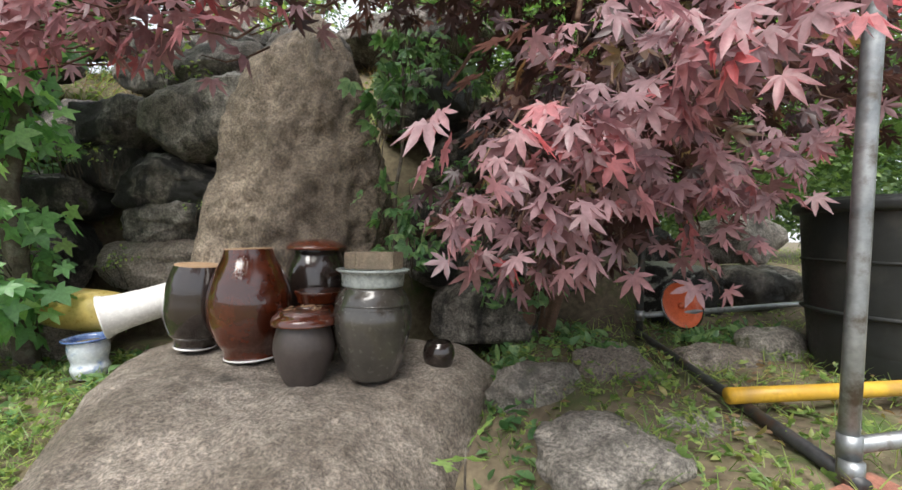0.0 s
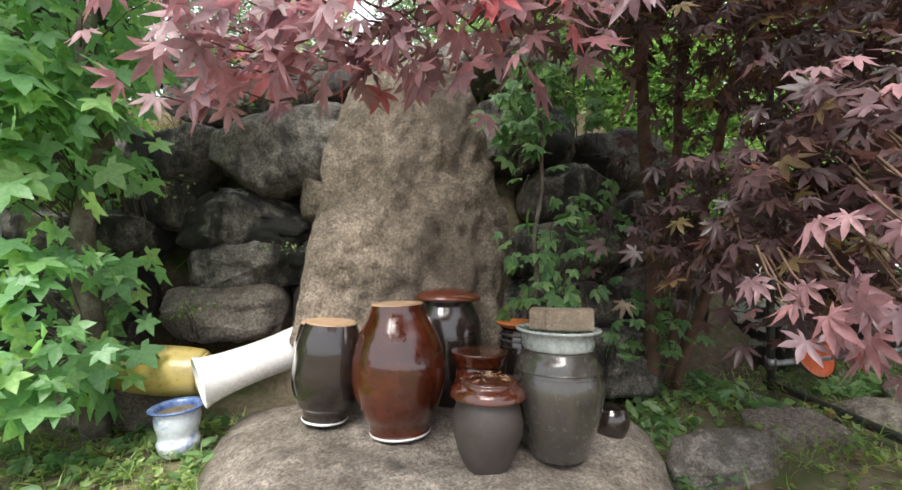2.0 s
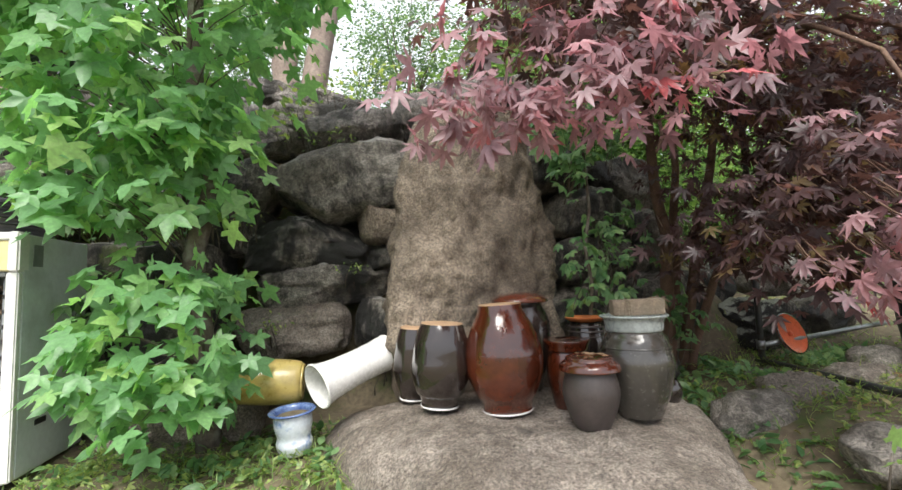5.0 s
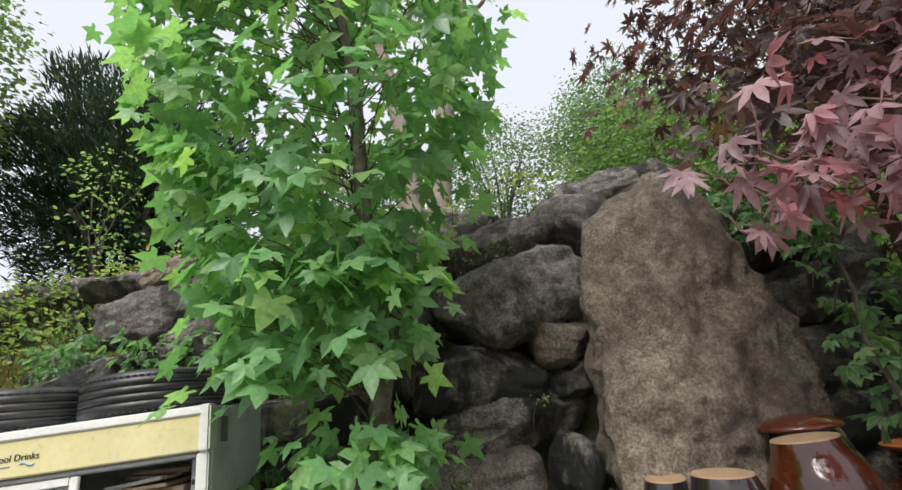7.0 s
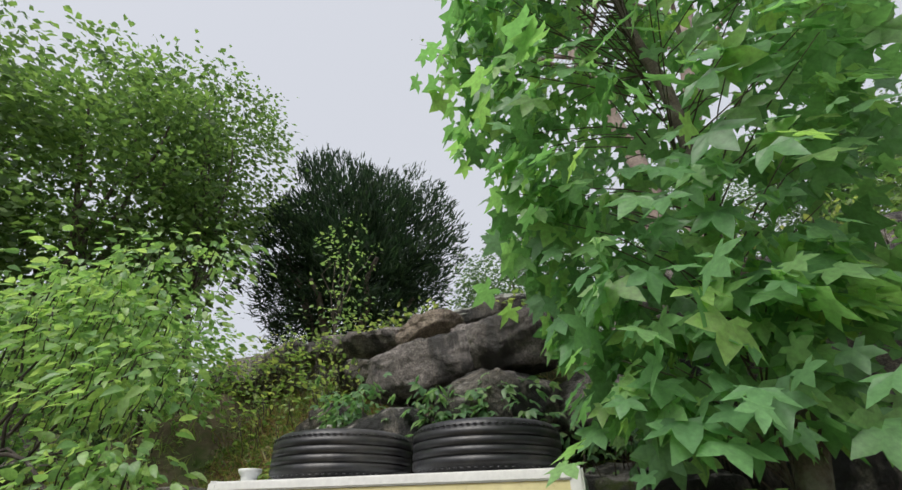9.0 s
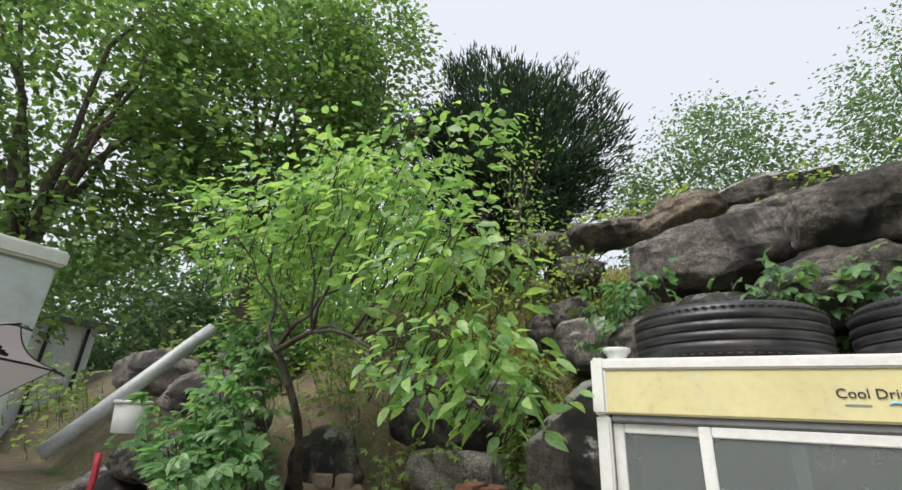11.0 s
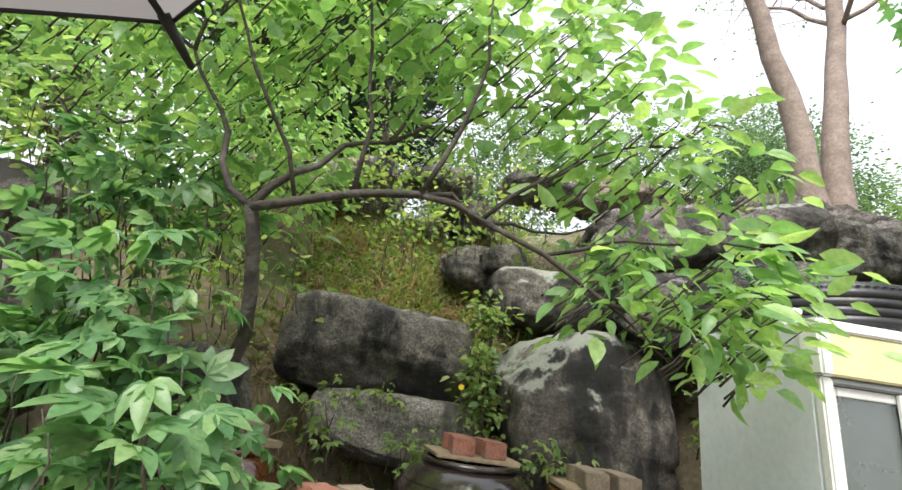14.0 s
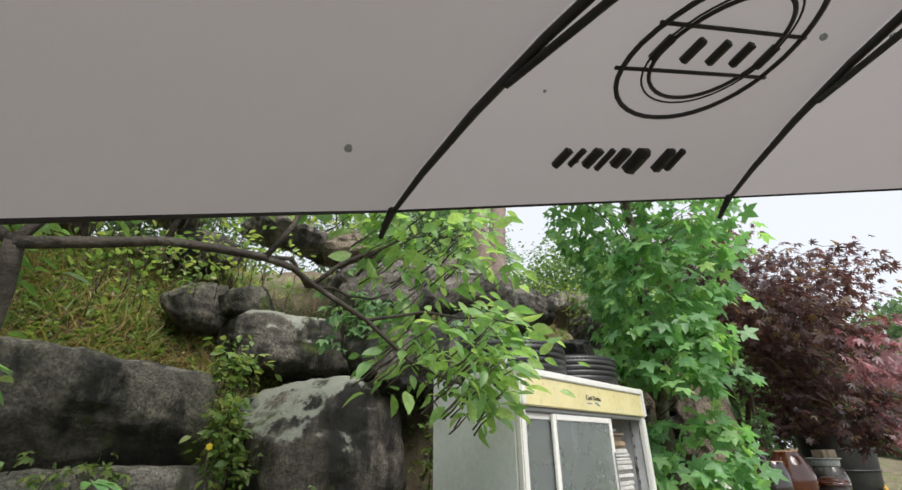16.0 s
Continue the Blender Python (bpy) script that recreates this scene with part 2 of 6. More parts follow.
M_DARKBARK = surface("damp_dark_bark", (0.028, 0.022, 0.018), (0.085, 0.07, 0.055), 14, 0.8, 7, 0.9, stain=(0.14, 0.13, 0.11), stain_scale=9, spread=0.25)
M_REDBARK = surface("reddish_maple_bark", (0.09, 0.05, 0.032), (0.17, 0.10, 0.065), 14, 0.85, 7, 0.7, spread=0.25)
M_FARBARK = surface("pale_pinkish_bark", (0.20, 0.15, 0.125), (0.34, 0.27, 0.23), 6, 0.9, 7, 0.7, spread=0.2)
M_INK = surface("black_print", (0.012, 0.012, 0.013), (0.02, 0.02, 0.022), 20, 0.6, 6, 0.0)
M_BLUEPRINT = surface("light_blue_print", (0.20, 0.42, 0.60), (0.28, 0.50, 0.66), 20, 0.5, 6, 0.0)
M_RED = surface("faded_red_hose", (0.45, 0.03, 0.05), (0.58, 0.05, 0.08), 6, 0.45, 8, 0.05)
M_GREENPLASTIC = surface("green_plastic", (0.03, 0.30, 0.12), (0.05, 0.38, 0.16), 5, 0.4, 8, 0.03)
M_YELLOWFLOWER = surface("yellow_petal", (0.75, 0.55, 0.02), (0.85, 0.66, 0.04), 30, 0.6, 6, 0.0)
M_SHED = surface("pale_blue_white_cladding", (0.62, 0.67, 0.72), (0.74, 0.78, 0.82), 1.5, 0.6, 10, 0.05)
M_ROOF = surface("dark_grey_roof", (0.09, 0.09, 0.10), (0.15, 0.15, 0.16), 2, 0.6, 10, 0.1)

G_LOBED = leaf_material("lobed_green_leaf", [(0.0, (0.14, 0.29, 0.13)), (0.55, (0.215, 0.42, 0.185)), (0.85, (0.30, 0.50, 0.20)), (1.0, (0.38, 0.57, 0.19))], (1.35, 1.5, 0.85))
# one maple leaf in two tones: shade painted dark, sky light painted pink
G_MAPLE = leaf_material("shade_toned_purple_maple_leaf", [(0.0, (0.055, 0.036, 0.038)), (0.5, (0.105, 0.066, 0.070)), (0.88, (0.155, 0.095, 0.10)), (1.0, (0.21, 0.17, 0.06))], (1.5, 1.1, 0.8))
G_MAPLE_LIT = leaf_material("skylit_pink_maple_leaf", [(0.0, (0.26, 0.17, 0.19)), (0.6, (0.42, 0.28, 0.30)), (0.93, (0.50, 0.27, 0.29)), (1.0, (0.60, 0.16, 0.17))], (1.1, 0.75, 0.78))
G_OVAL = leaf_material("bright_oval_leaf", [(0.0, (0.16, 0.31, 0.11)), (0.5, (0.26, 0.44, 0.16)), (1.0, (0.40, 0.56, 0.21))], (1.45, 1.45, 0.9))
G_CREEPER = leaf_material("creeper_leaf", [(0.0, (0.09, 0.20, 0.085)), (0.5, (0.165, 0.31, 0.135)), (1.0, (0.28, 0.42, 0.18))], (1.3, 1.4, 0.95))
G_WEED = leaf_material("weed_leaf", [(0.0, (0.12, 0.21, 0.065)), (0.5, (0.23, 0.35, 0.11)), (1.0, (0.42, 0.48, 0.17))], (1.4, 1.4, 0.85))
G_DRY = leaf_material("dry_grass", [(0.0, (0.22, 0.14, 0.085)), (0.6, (0.42, 0.31, 0.18)), (1.0, (0.40, 0.40, 0.14))], (1.2, 1.1, 0.8))
G_CONIFER = leaf_material("dark_conifer_needles", [(0.0, (0.02, 0.042, 0.024)), (0.7, (0.042, 0.075, 0.04)), (1.0, (0.075, 0.12, 0.055))], (0.8, 1.0, 0.7), 0.6)
G_FAR = leaf_material("distant_tree_leaf", [(0.0, (0.095, 0.165, 0.07)), (0.5, (0.155, 0.25, 0.10)), (1.0, (0.25, 0.36, 0.13))], (1.3, 1.45, 0.8), 0.6)
# air haze mixed into the far trees' leaf colour, bluer than G_FAR
G_HAZE = leaf_material("hazed_far_wood_leaf", [(0.0, (0.09, 0.15, 0.09)), (0.5, (0.14, 0.22, 0.12)), (1.0, (0.24, 0.33, 0.15))], (1.2, 1.4, 0.9), 0.7)


def glass_material():
    m, t, b, _ = nodes_of("dusty_fridge_glass")
    b.inputs["Transmission Weight"].default_value = 0.75
    b.inputs["Base Color"].default_value = (0.42, 0.47, 0.46, 1)
    b.inputs["IOR"].default_value = 1.45
    co = t.nodes.new("ShaderNodeTexCoord").outputs["Object"]
    n = noise_of(t, co, 4, 6)
    r = ramp_of(t, [(0.3, (0.12,) * 3), (0.7, (0.38,) * 3)])
    t.links.new(n.outputs[0], r.inputs[0])
    t.links.new(r.outputs[0], b.inputs["Roughness"])
    return m


def canopy_material():
    m, t, b, out = nodes_of("grey_umbrella_nylon")
    co = t.nodes.new("ShaderNodeTexCoord").outputs["Object"]
    n, w = noise_of(t, co, 5, 5), noise_of(t, co, 400, 2)
    r = ramp_of(t, [(0.3, (0.27, 0.252, 0.255)), (0.7, (0.36, 0.336, 0.34))])
    t.links.new(n.outputs[0], r.inputs[0])
    t.links.new(r.outputs[0], b.inputs["Base Color"])
    b.inputs["Roughness"].default_value = 0.6
    bumped(t, b, [(w.outputs[0], 0.15, 0.001)])
    tr = t.nodes.new("ShaderNodeBsdfTranslucent")
    tr.inputs[0].default_value = (0.26, 0.24, 0.245, 1)
    mix = t.nodes.new("ShaderNodeMixShader")
    mix.inputs[0].default_value = 0.6
    t.links.new(b.outputs[0], mix.inputs[1])
    t.links.new(tr.outputs[0], mix.inputs[2])
    t.links.new(mix.outputs[0], out.inputs[0])
    return m


M_GLASS = glass_material()
M_CANOPY = canopy_material()

# ---- mesh helpers ----


def data_of(name, verts, faces, smooth=True):
    me = bpy.data.meshes.new(name)
    me.from_pydata([tuple(v) for v in verts], [], [tuple(f) for f in faces])
    if smooth:
        me.polygons.foreach_set("use_smooth", [True] * len(me.polygons))
    me.update()
    return me


def piece(name, me, material, parent=None, label="", m=None):
    """Links a mesh as one object, under a thing or part when a parent is given."""
    if not me.materials:
        me.materials.append(material)
    ob = new(name, me)
    if parent:
        ob.parent = parent
    if m is not None:
        ob.matrix_basis = m
    if label:
        ob["label"] = label
    return ob


def part(name, bm, material, parent, label="", smooth=False):
    me = bpy.data.meshes.new(name)
    bm.to_mesh(me)
    bm.free()
    if smooth:
        me.polygons.foreach_set("use_smooth", [True] * len(me.polygons))
    return piece(name, me, material, parent, label)


def box_bm(x0, x1, y0, y1, z0, z1, bevel=0.004, jitter=0.0):
    bm = bmesh.new()
    bmesh.ops.create_cube(bm, size=1)
    for v in bm.verts:
        v.co = Vector(((x0 + x1) / 2 + v.co.x * (x1 - x0), (y0 + y1) / 2 + v.co.y * (y1 - y0), (z0 + z1) / 2 + v.co.z * (z1 - z0)))
        v.co += Vector([random.uniform(-jitter, jitter) for _ in range(3)])
    if bevel:
        bmesh.ops.bevel(bm, geom=bm.edges[:], offset=bevel, segments=2, affect="EDGES")
    return bm


def lathe(name, profile, seg=48, wobble=0.0, squash=1.0):
    """A turned shape about z from (radius, height) rows, from its foot up."""
    verts, faces = [], []
    n = len(profile)
    for k in range(seg):
        a = 2 * math.pi * k / seg
        for r, z in profile:
            f = 1 + wobble * math.sin(2 * a + z * 9) + wobble * 0.6 * math.sin(3 * a + 1)
            verts.append((r * f * math.cos(a), r * f * squash * math.sin(a), z))
    for k in range(seg):
        b, c = k * n, ((k + 1) % seg) * n
        for j in range(n - 1):
            faces.append((b + j, c + j, c + j + 1, b + j + 1))
    return data_of(name, verts, faces)


def smooth_rows(rows, per=5):
    """A rounder profile through the given (radius, height) rows."""
    out = []
    for k in range(len(rows) - 1):
        p0, p1, p2, p3 = (rows[min(max(k + d, 0), len(rows) - 1)] for d in (-1, 0, 1, 2))
        for s in range(per):
            u = s / per
            out.append(tuple(0.5 * (2 * b + (c - a) * u + (2 * a - 5 * b + 4 * c - d) * u * u + (3 * b - a - 3 * c + d) * u**3) for a, b, c, d in zip(p0, p1, p2, p3)))
    out.append(rows[-1])
    return [(max(r, 0.0), z) for r, z in out]


def tube_rows(points, radii, sides=8):
    """Vertices and faces of a tapered tube along points."""
    pts = [Vector([float(c) for c in p]) for p in points]
    verts, faces = [], []
    ref = Vector((0.3, 0.9, 0.2))
    for k, p in enumerate(pts):
        d = (pts[min(k + 1, len(pts) - 1)] - pts[max(k - 1, 0)]).normalized()
        u = d.cross(ref).normalized()
        w = d.cross(u)
        for s in range(sides):
            a = 2 * math.pi * s / sides
            verts.append(p + float(radii[k]) * (math.cos(a) * u + math.sin(a) * w))
    for k in range(len(pts) - 1):
        for s in range(sides):
            a, b = k * sides + s, k * sides + (s + 1) % sides
            faces.append((a, b, b + sides, a + sides))
    faces.append(tuple(range(sides - 1, -1, -1)))
    faces.append(tuple(range((len(pts) - 1) * sides, len(pts) * sides)))
    return verts, faces


def tube(name, points, radii, sides=10):
    return data_of(name, *tube_rows(points, radii, sides))


def joined(name, pieces):
    verts, faces = [], []
    for v, f in pieces:
        o = len(verts)
        verts += v
        faces += [tuple(i + o for i in face) for face in f]
    return data_of(name, verts, faces)


def bent(a, b, sag, n=7, wob=0.02, rng=random):
    """Points from a to b, bowed by sag, a little crooked."""
    a, b, sag = Vector(a), Vector(b), Vector(sag)
    out = []
    for k in range(n):
        u = k / (n - 1)
        j = Vector([rng.uniform(-wob, wob) for _ in range(3)]) if 0 < k < n - 1 else Vector()
        out.append(a.lerp(b, u) + sag * (4 * u * (1 - u)) + j)
    return out


BALLS = {}


def ball(sub):
    if sub not in BALLS:
        bm = bmesh.new()
        bmesh.ops.create_icosphere(bm, subdivisions=sub, radius=1)
        bm.verts.ensure_lookup_table()
        BALLS[sub] = (np.array([v.co[:] for v in bm.verts]), [tuple(v.index for v in f.verts) for f in bm.faces])
        bm.free()
    return BALLS[sub]


def rock(x, y, z, sx, sy, sz, material, turn=0.0, tip=0.0, box=3.0, rough=0.13, sub=4, label="", name="boulder", group="boulders of the terraced slope", shape=None, worn=9, chip=0.07, lean=0.0):
    """A weathered boulder: rounded block, worn facets, hollows and fine relief. x, y, z: its middle; sx, sy, sz: its sizes."""
    base, faces = ball(sub)
    off = Vector((x * 3.7, y * 5.1, z * 2.3))
    dirs = base.copy()
    r = (np.abs(dirs) ** box).sum(1) ** (-1.0 / box)
    out = dirs * r[:, None]
    cuts = []
    rng = random.Random(round(x * 131 + y * 71 + z * 37, 2))
    for _ in range(worn):
        c = Vector((rng.uniform(-1, 1), rng.uniform(-1, 1), rng.uniform(-0.6, 1))).normalized()
        cuts.append((np.array(c), rng.uniform(0.80, 1.06)))
    for c, lim in cuts:
        d = out @ c
        over = np.maximum(d - lim, 0)
        out -= 0.9 * over[:, None] * c
    size = np.array((sx, sy, sz)) / 2
    big = max(sx, sy, sz)
    verts = []
    for p, d in zip(out, dirs):
        v = Vector((p * size).tolist())
        q = v / big * 3.0 + off
        h = noise.fractal(q, 1.0, 2.1, 4) * rough + 0.35 * rough * noise.noise(q * 5.3) + 0.26 * rough * noise.noise(q * 13.0)
        # chipped plates with cracks between them, and thin bedding ledges
        bend = Vector((q.x, q.y, q.z * 1.8)) * 1.1 + 0.35 * noise.noise_vector(q * 1.3)
        dist, spots = noise.voronoi(bend)
        gap = dist[1] - dist[0]
        plate = noise.cell(spots[0] * 7.3) - 0.5
        h += chip * (0.9 * plate * min(gap / 0.12, 1.0) - 0.7 * max(0.0, 1.0 - gap / 0.05))
        bed = (q.z * 3.1 + 1.2 * noise.noise(q * 0.9)) % 1.0
        h += chip * 0.35 * (bed - 0.5) * max(0.0, noise.noise(q * 0.8) + 0.3)
        v += Vector(d.tolist()) * h * big * 0.5
        if shape:
            v = shape(v)
        verts.append(v)
    me = data_of(name, verts, faces)
    ob = piece(name, me, material, m=pose(x, y, z, tip, lean, turn))
    return tagged(ob, label or "grey weathered granite boulder stacked in the slope", "boulder", group)


def smooth_step(a, b, v):
    u = np.clip((v - a) / (b - a), 0, 1)
    return u * u * (3 - 2 * u)


def ground_z(x, y):
    """Height of the ground: a level path, a bank, then a boulder slope up to a flat crest that falls away far off."""
    x, y = np.asarray(x, float), np.asarray(y, float)
    bank = 0.42 * smooth_step(0.9, 2.2, y)
    right = smooth_step(0.1, 0.7, x)
    bank = bank * (1 - right) + right * (0.56 * smooth_step(0.35, 1.15, y) + 0.05 * smooth_step(1.5, 3, y))
    stele = smooth_step(-3.2, -2.2, x) * (1 - smooth_step(0.2, 1.2, x))
    cove = smooth_step(-7.3, -6.8, x) * (1 - smooth_step(-4.6, -4.1, x))
    d = y - 3.05 - 0.12 * np.sin(x * 1.7) * (1 - cove) - 0.28 * stele - 0.45 * cove
    hill = np.interp(d, [0.0, 0.12, 0.35, 0.7, 1.4, 2.6, 6.0, 14, 40], [0.0, 0.55, 1.0, 1.45, 2.25, 2.75, 2.9, 1.5, -1.0])
    hill = hill + stele * np.interp(d, [0.0, 0.2, 0.6, 1.6], [0.0, 0.7, 0.5, 0.1])
    hill = hill * (1 - smooth_step(0.6, 1.9, x) * 0.86)
    left = 1 - smooth_step(-9.5, -7.5, x)
    hill = hill * (1 - left * 0.35)
    far = smooth_step(14, 60, np.hypot(x + 3, y - 2))
    return (bank + hill) * (1 - far) - 0.5 * far


def gz(x, y):
    return float(ground_z(x, y))


# ---- leaves ----


def lobes(angles, lengths, notch, width, droop=0.25):
    """A palmate leaf in its plane, stalk at the origin, middle lobe along +y."""
    pts = []
    n = len(angles)
    for k in range(n):
        a, r = radians(angles[k]), lengths[k]
        for da, f in ((-width, 0.62), (0.0, 1.0), (width, 0.62)):
            pts.append(((a + radians(da)), r * f))
        if k < n - 1:
            pts.append((radians((angles[k] + angles[k + 1]) / 2), notch * min(lengths[k], lengths[k + 1])))
    verts = [(0.0, 0.0, 0.0)] + [(-r * math.sin(a), r * math.cos(a), -droop * r * r + 0.06 * (j % 2)) for j, (a, r) in enumerate(pts)]
    faces = [(0, k + 1, k) for k in range(1, len(pts))]
    return np.array(verts), np.array(faces)


def oval(width=0.42, droop=0.25, fold=0.12):
    ys = (0.0, 0.22, 0.5, 0.78, 1.0)
    ws = (0.0, 0.8, 1.0, 0.62, 0.0)
    verts = [(0, y, -droop * y * y) for y in ys]
    for s in (-1, 1):
        verts += [(s * width * w / 2, y, fold * w * width - droop * y * y) for y, w in zip(ys[1:4], ws[1:4])]
    faces = []
    for o, flip in ((5, 1), (8, 0)):
        chain = [(0, o, 1), (1, o, o + 1), (1, o + 1, 2), (2, o + 1, o + 2), (2, o + 2, 3), (3, o + 2, 4)]
        faces += [tuple(reversed(c)) if flip else c for c in chain]
    return np.array(verts, float), np.array(faces)


def compound(angles, width=0.4):
    v0, f0 = oval(width)
    vs, fs = [], []
    for k, a in enumerate(angles):
        c, s = math.cos(radians(a)), math.sin(radians(a))
        scale = 1.0 - 0.003 * abs(a)
        v = v0 * scale
        vs.append(np.stack([v[:, 0] * c - v[:, 1] * s, v[:, 0] * s + v[:, 1] * c, v[:, 2]], 1))
        fs.append(f0 + k * len(v0))
    return np.concatenate(vs), np.concatenate(fs)


def blade():
    verts = [(-0.03, 0, 0), (0.03, 0, 0), (0.022, 0.5, -0.06), (-0.022, 0.5, -0.06), (0, 1.0, -0.3)]
    return np.array(verts, float), np.array([(0, 1, 2), (0, 2, 3), (3, 2, 4)])


L_GREEN = lobes((-118, -62, 0, 62, 118), (0.62, 0.92, 1.0, 0.92, 0.62), 0.56, 21)
L_MAPLE = lobes((-128, -84, -42, 0, 42, 84, 128), (0.42, 0.74, 0.95, 1.0, 0.95, 0.74, 0.42), 0.40, 12.5, 0.3)
L_OVAL = oval(0.5)
L_SMALL = oval(0.55, 0.15)
L_FIVE = compound((-80, -40, 0, 40, 80), 0.50)
L_THREE = compound((-50, 0, 50), 0.5)
L_BLADE = blade()
L_FAR = (np.array([(0, 0, 0), (0.32, 0.5, 0.05), (0, 1.0, -0.12), (-0.32, 0.5, 0.05)], float), np.array([(0, 1, 2), (0, 2, 3)]))


def leaf_cloud(name, kind, pos, tips, sizes, rng, flat=0.5):
    """One mesh of many leaves. pos: stalk ends; tips: the ways the tips point; flat: how level the blades lie."""
    v0, f0 = kind
    pos, tips, sizes = np.asarray(pos, float), np.asarray(tips, float), np.asarray(sizes, float)
    n = len(pos)
    t = tips / (np.linalg.norm(tips, axis=1)[:, None] + 1e-9)
    up = rng.normal(0, flat, (n, 3)) + np.array((0, 0, 1.0))
    x = np.cross(t, up)
    x /= np.linalg.norm(x, axis=1)[:, None] + 1e-9
    z = np.cross(x, t)
    # uneven leaves: each one a little wider, narrower or more curled
    wide = rng.uniform(0.82, 1.12, n)
    curl = rng.uniform(0.4, 1.9, n)
    v = pos[:, None, :] + sizes[:, None, None] * (
        (v0[None, :, 0] * wide[:, None])[..., None] * x[:, None, :] + v0[None, :, 1][..., None] * t[:, None, :] + (v0[None, :, 2] * curl[:, None])[..., None] * z[:, None, :]
    )
    f = (f0[None] + (np.arange(n) * len(v0))[:, None, None]).reshape(-1, f0.shape[1])
    me = bpy.data.meshes.new(name)
    me.vertices.add(n * len(v0))
    me.vertices.foreach_set("co", v.reshape(-1).astype(np.float32))
    me.loops.add(f.size)
    me.loops.foreach_set("vertex_index", f.reshape(-1).astype(np.int32))
    me.polygons.add(len(f))
    me.polygons.foreach_set("loop_start", np.arange(0, f.size, f.shape[1]).astype(np.int32))
    me.polygons.foreach_set("loop_total", np.full(len(f), f.shape[1], np.int32))
    me.polygons.foreach_set("use_smooth", np.ones(len(f), bool))
    me.update()
    me.validate()
    return me


def spray(rng, centre, spread, count, out, droop=0.5):
    """Leaf places and tip ways of one spray: a loose layer round a twig's end, tips outward and down."""
    c = np.array(centre)
    p = c + rng.normal(0, 1, (count, 3)) * np.array(spread)
    o = np.array(out, float)[None] + 0.6 * (p - c) / (np.linalg.norm(np.array(spread)) + 1e-6) + rng.normal(0, 0.45, (count, 3))
    o[:, 2] = -droop + rng.normal(0, 0.3, count)
    return p, o


def shell(rng, centre, radii, count, inner=0.55, low=-1.0):
    """Places in the outer part of an ellipsoid, with the outward ways."""
    d = rng.normal(0, 1, (count * 2, 3))
    d /= np.linalg.norm(d, axis=1)[:, None]
    d = d[d[:, 2] > low][:count]
    r = rng.uniform(inner, 1.0, len(d)) ** 0.6
    return np.array(centre) + d * r[:, None] * np.array(radii), d

# ---- ground ----


def build_ground():
    xs = np.unique(np.concatenate([np.arange(-9.5, 4.0, 0.07), np.linspace(-16, -9.5, 30), np.linspace(4.0, 12, 30), np.geomspace(12, 400, 14), -np.geomspace(16, 400, 14)]))
    ys = np.unique(np.concatenate([np.arange(-0.6, 6.5, 0.07), np.linspace(-6, -0.6, 20), np.linspace(6.5, 18, 40), np.geomspace(18, 400, 14), -np.geomspace(6, 400, 14)]))
    gx, gy = np.meshgrid(xs, ys, indexing="ij")
    z = ground_z(gx, gy)
    verts = []
    for x, y, h in zip(gx.ravel(), gy.ravel(), z.ravel()):
        near = abs(x + 3) < 14 and abs(y) < 14
        d = 0.05 * noise.fractal(Vector((x * 1.4, y * 1.4, 0)), 1.0, 2.1, 4) + 0.018 * noise.noise(Vector((x * 9, y * 9, 3))) if near else 0.0
        verts.append((x, y, h + d * (0.35 if y < 0.9 else 1.0)))
    n = len(ys)
    faces = [(i * n + j, (i + 1) * n + j, (i + 1) * n + j + 1, i * n + j + 1) for i in range(len(xs) - 1) for j in range(n - 1)]
    ob = piece("ground", data_of("ground", verts, faces), M_SOIL)
    tagged(ob, "damp brown soil bank with sparse grass and moss", "ground", kind="structure")


build_ground()

# ---- boulders: the shrine stone, the table stone, the walls ----


def stele_shape(v):
    u = (v.z + 1.05) / 2.1
    half = 0.515 + 0.015 * math.sin(u * 5) - 0.30 * max(u - 0.52, 0) ** 1.2
    lean = -0.02 * (1 - u) - 0.02 * u
    crown = 0.16 * max(abs(v.x + 0.06) - 0.16, 0) ** 1.1 * max(u - 0.75, 0) * 14
    return Vector((v.x / 0.5 * half + lean, v.y + 0.13 * (u - 0.4), v.z - crown))


rock(-0.86, 2.66, 1.42, 1.0, 0.42, 2.12, M_STELE, 4, 0, 3.6, 0.10, 6, "tall tan weathered granite standing stone behind the jars", "standing_stone", "", stele_shape, worn=5, chip=0.016)


def table_shape(v):
    half = 0.79 + 0.44 * v.y
    return Vector((v.x * max(half, 0.2) - 0.04 * v.y, v.y, v.z))


rock(-0.70, 1.76, -0.05, 2.06, 2.20, 1.32, M_BASE, 0, 8.0, 3.9, 0.045, 6, "broad speckled grey granite boulder carrying the jars", "table_boulder", "", table_shape, worn=0, chip=0.012)

W = "dark stained granite boulder stacked in the dry wall"
G1 = "dry stone wall behind the jars"


def wall(x, z, w, h, y=3.1, turn=0.0, mat=None, d=0.6, label=W, box=3.7, tip=0.0, lean=0.0):
    return rock(x, y + d / 2 - 0.08, z, w * 1.10, d, h * 1.13, mat or M_WALL, turn, tip, box, 0.065, 5, label, group=G1, worn=8, chip=0.04, lean=lean)


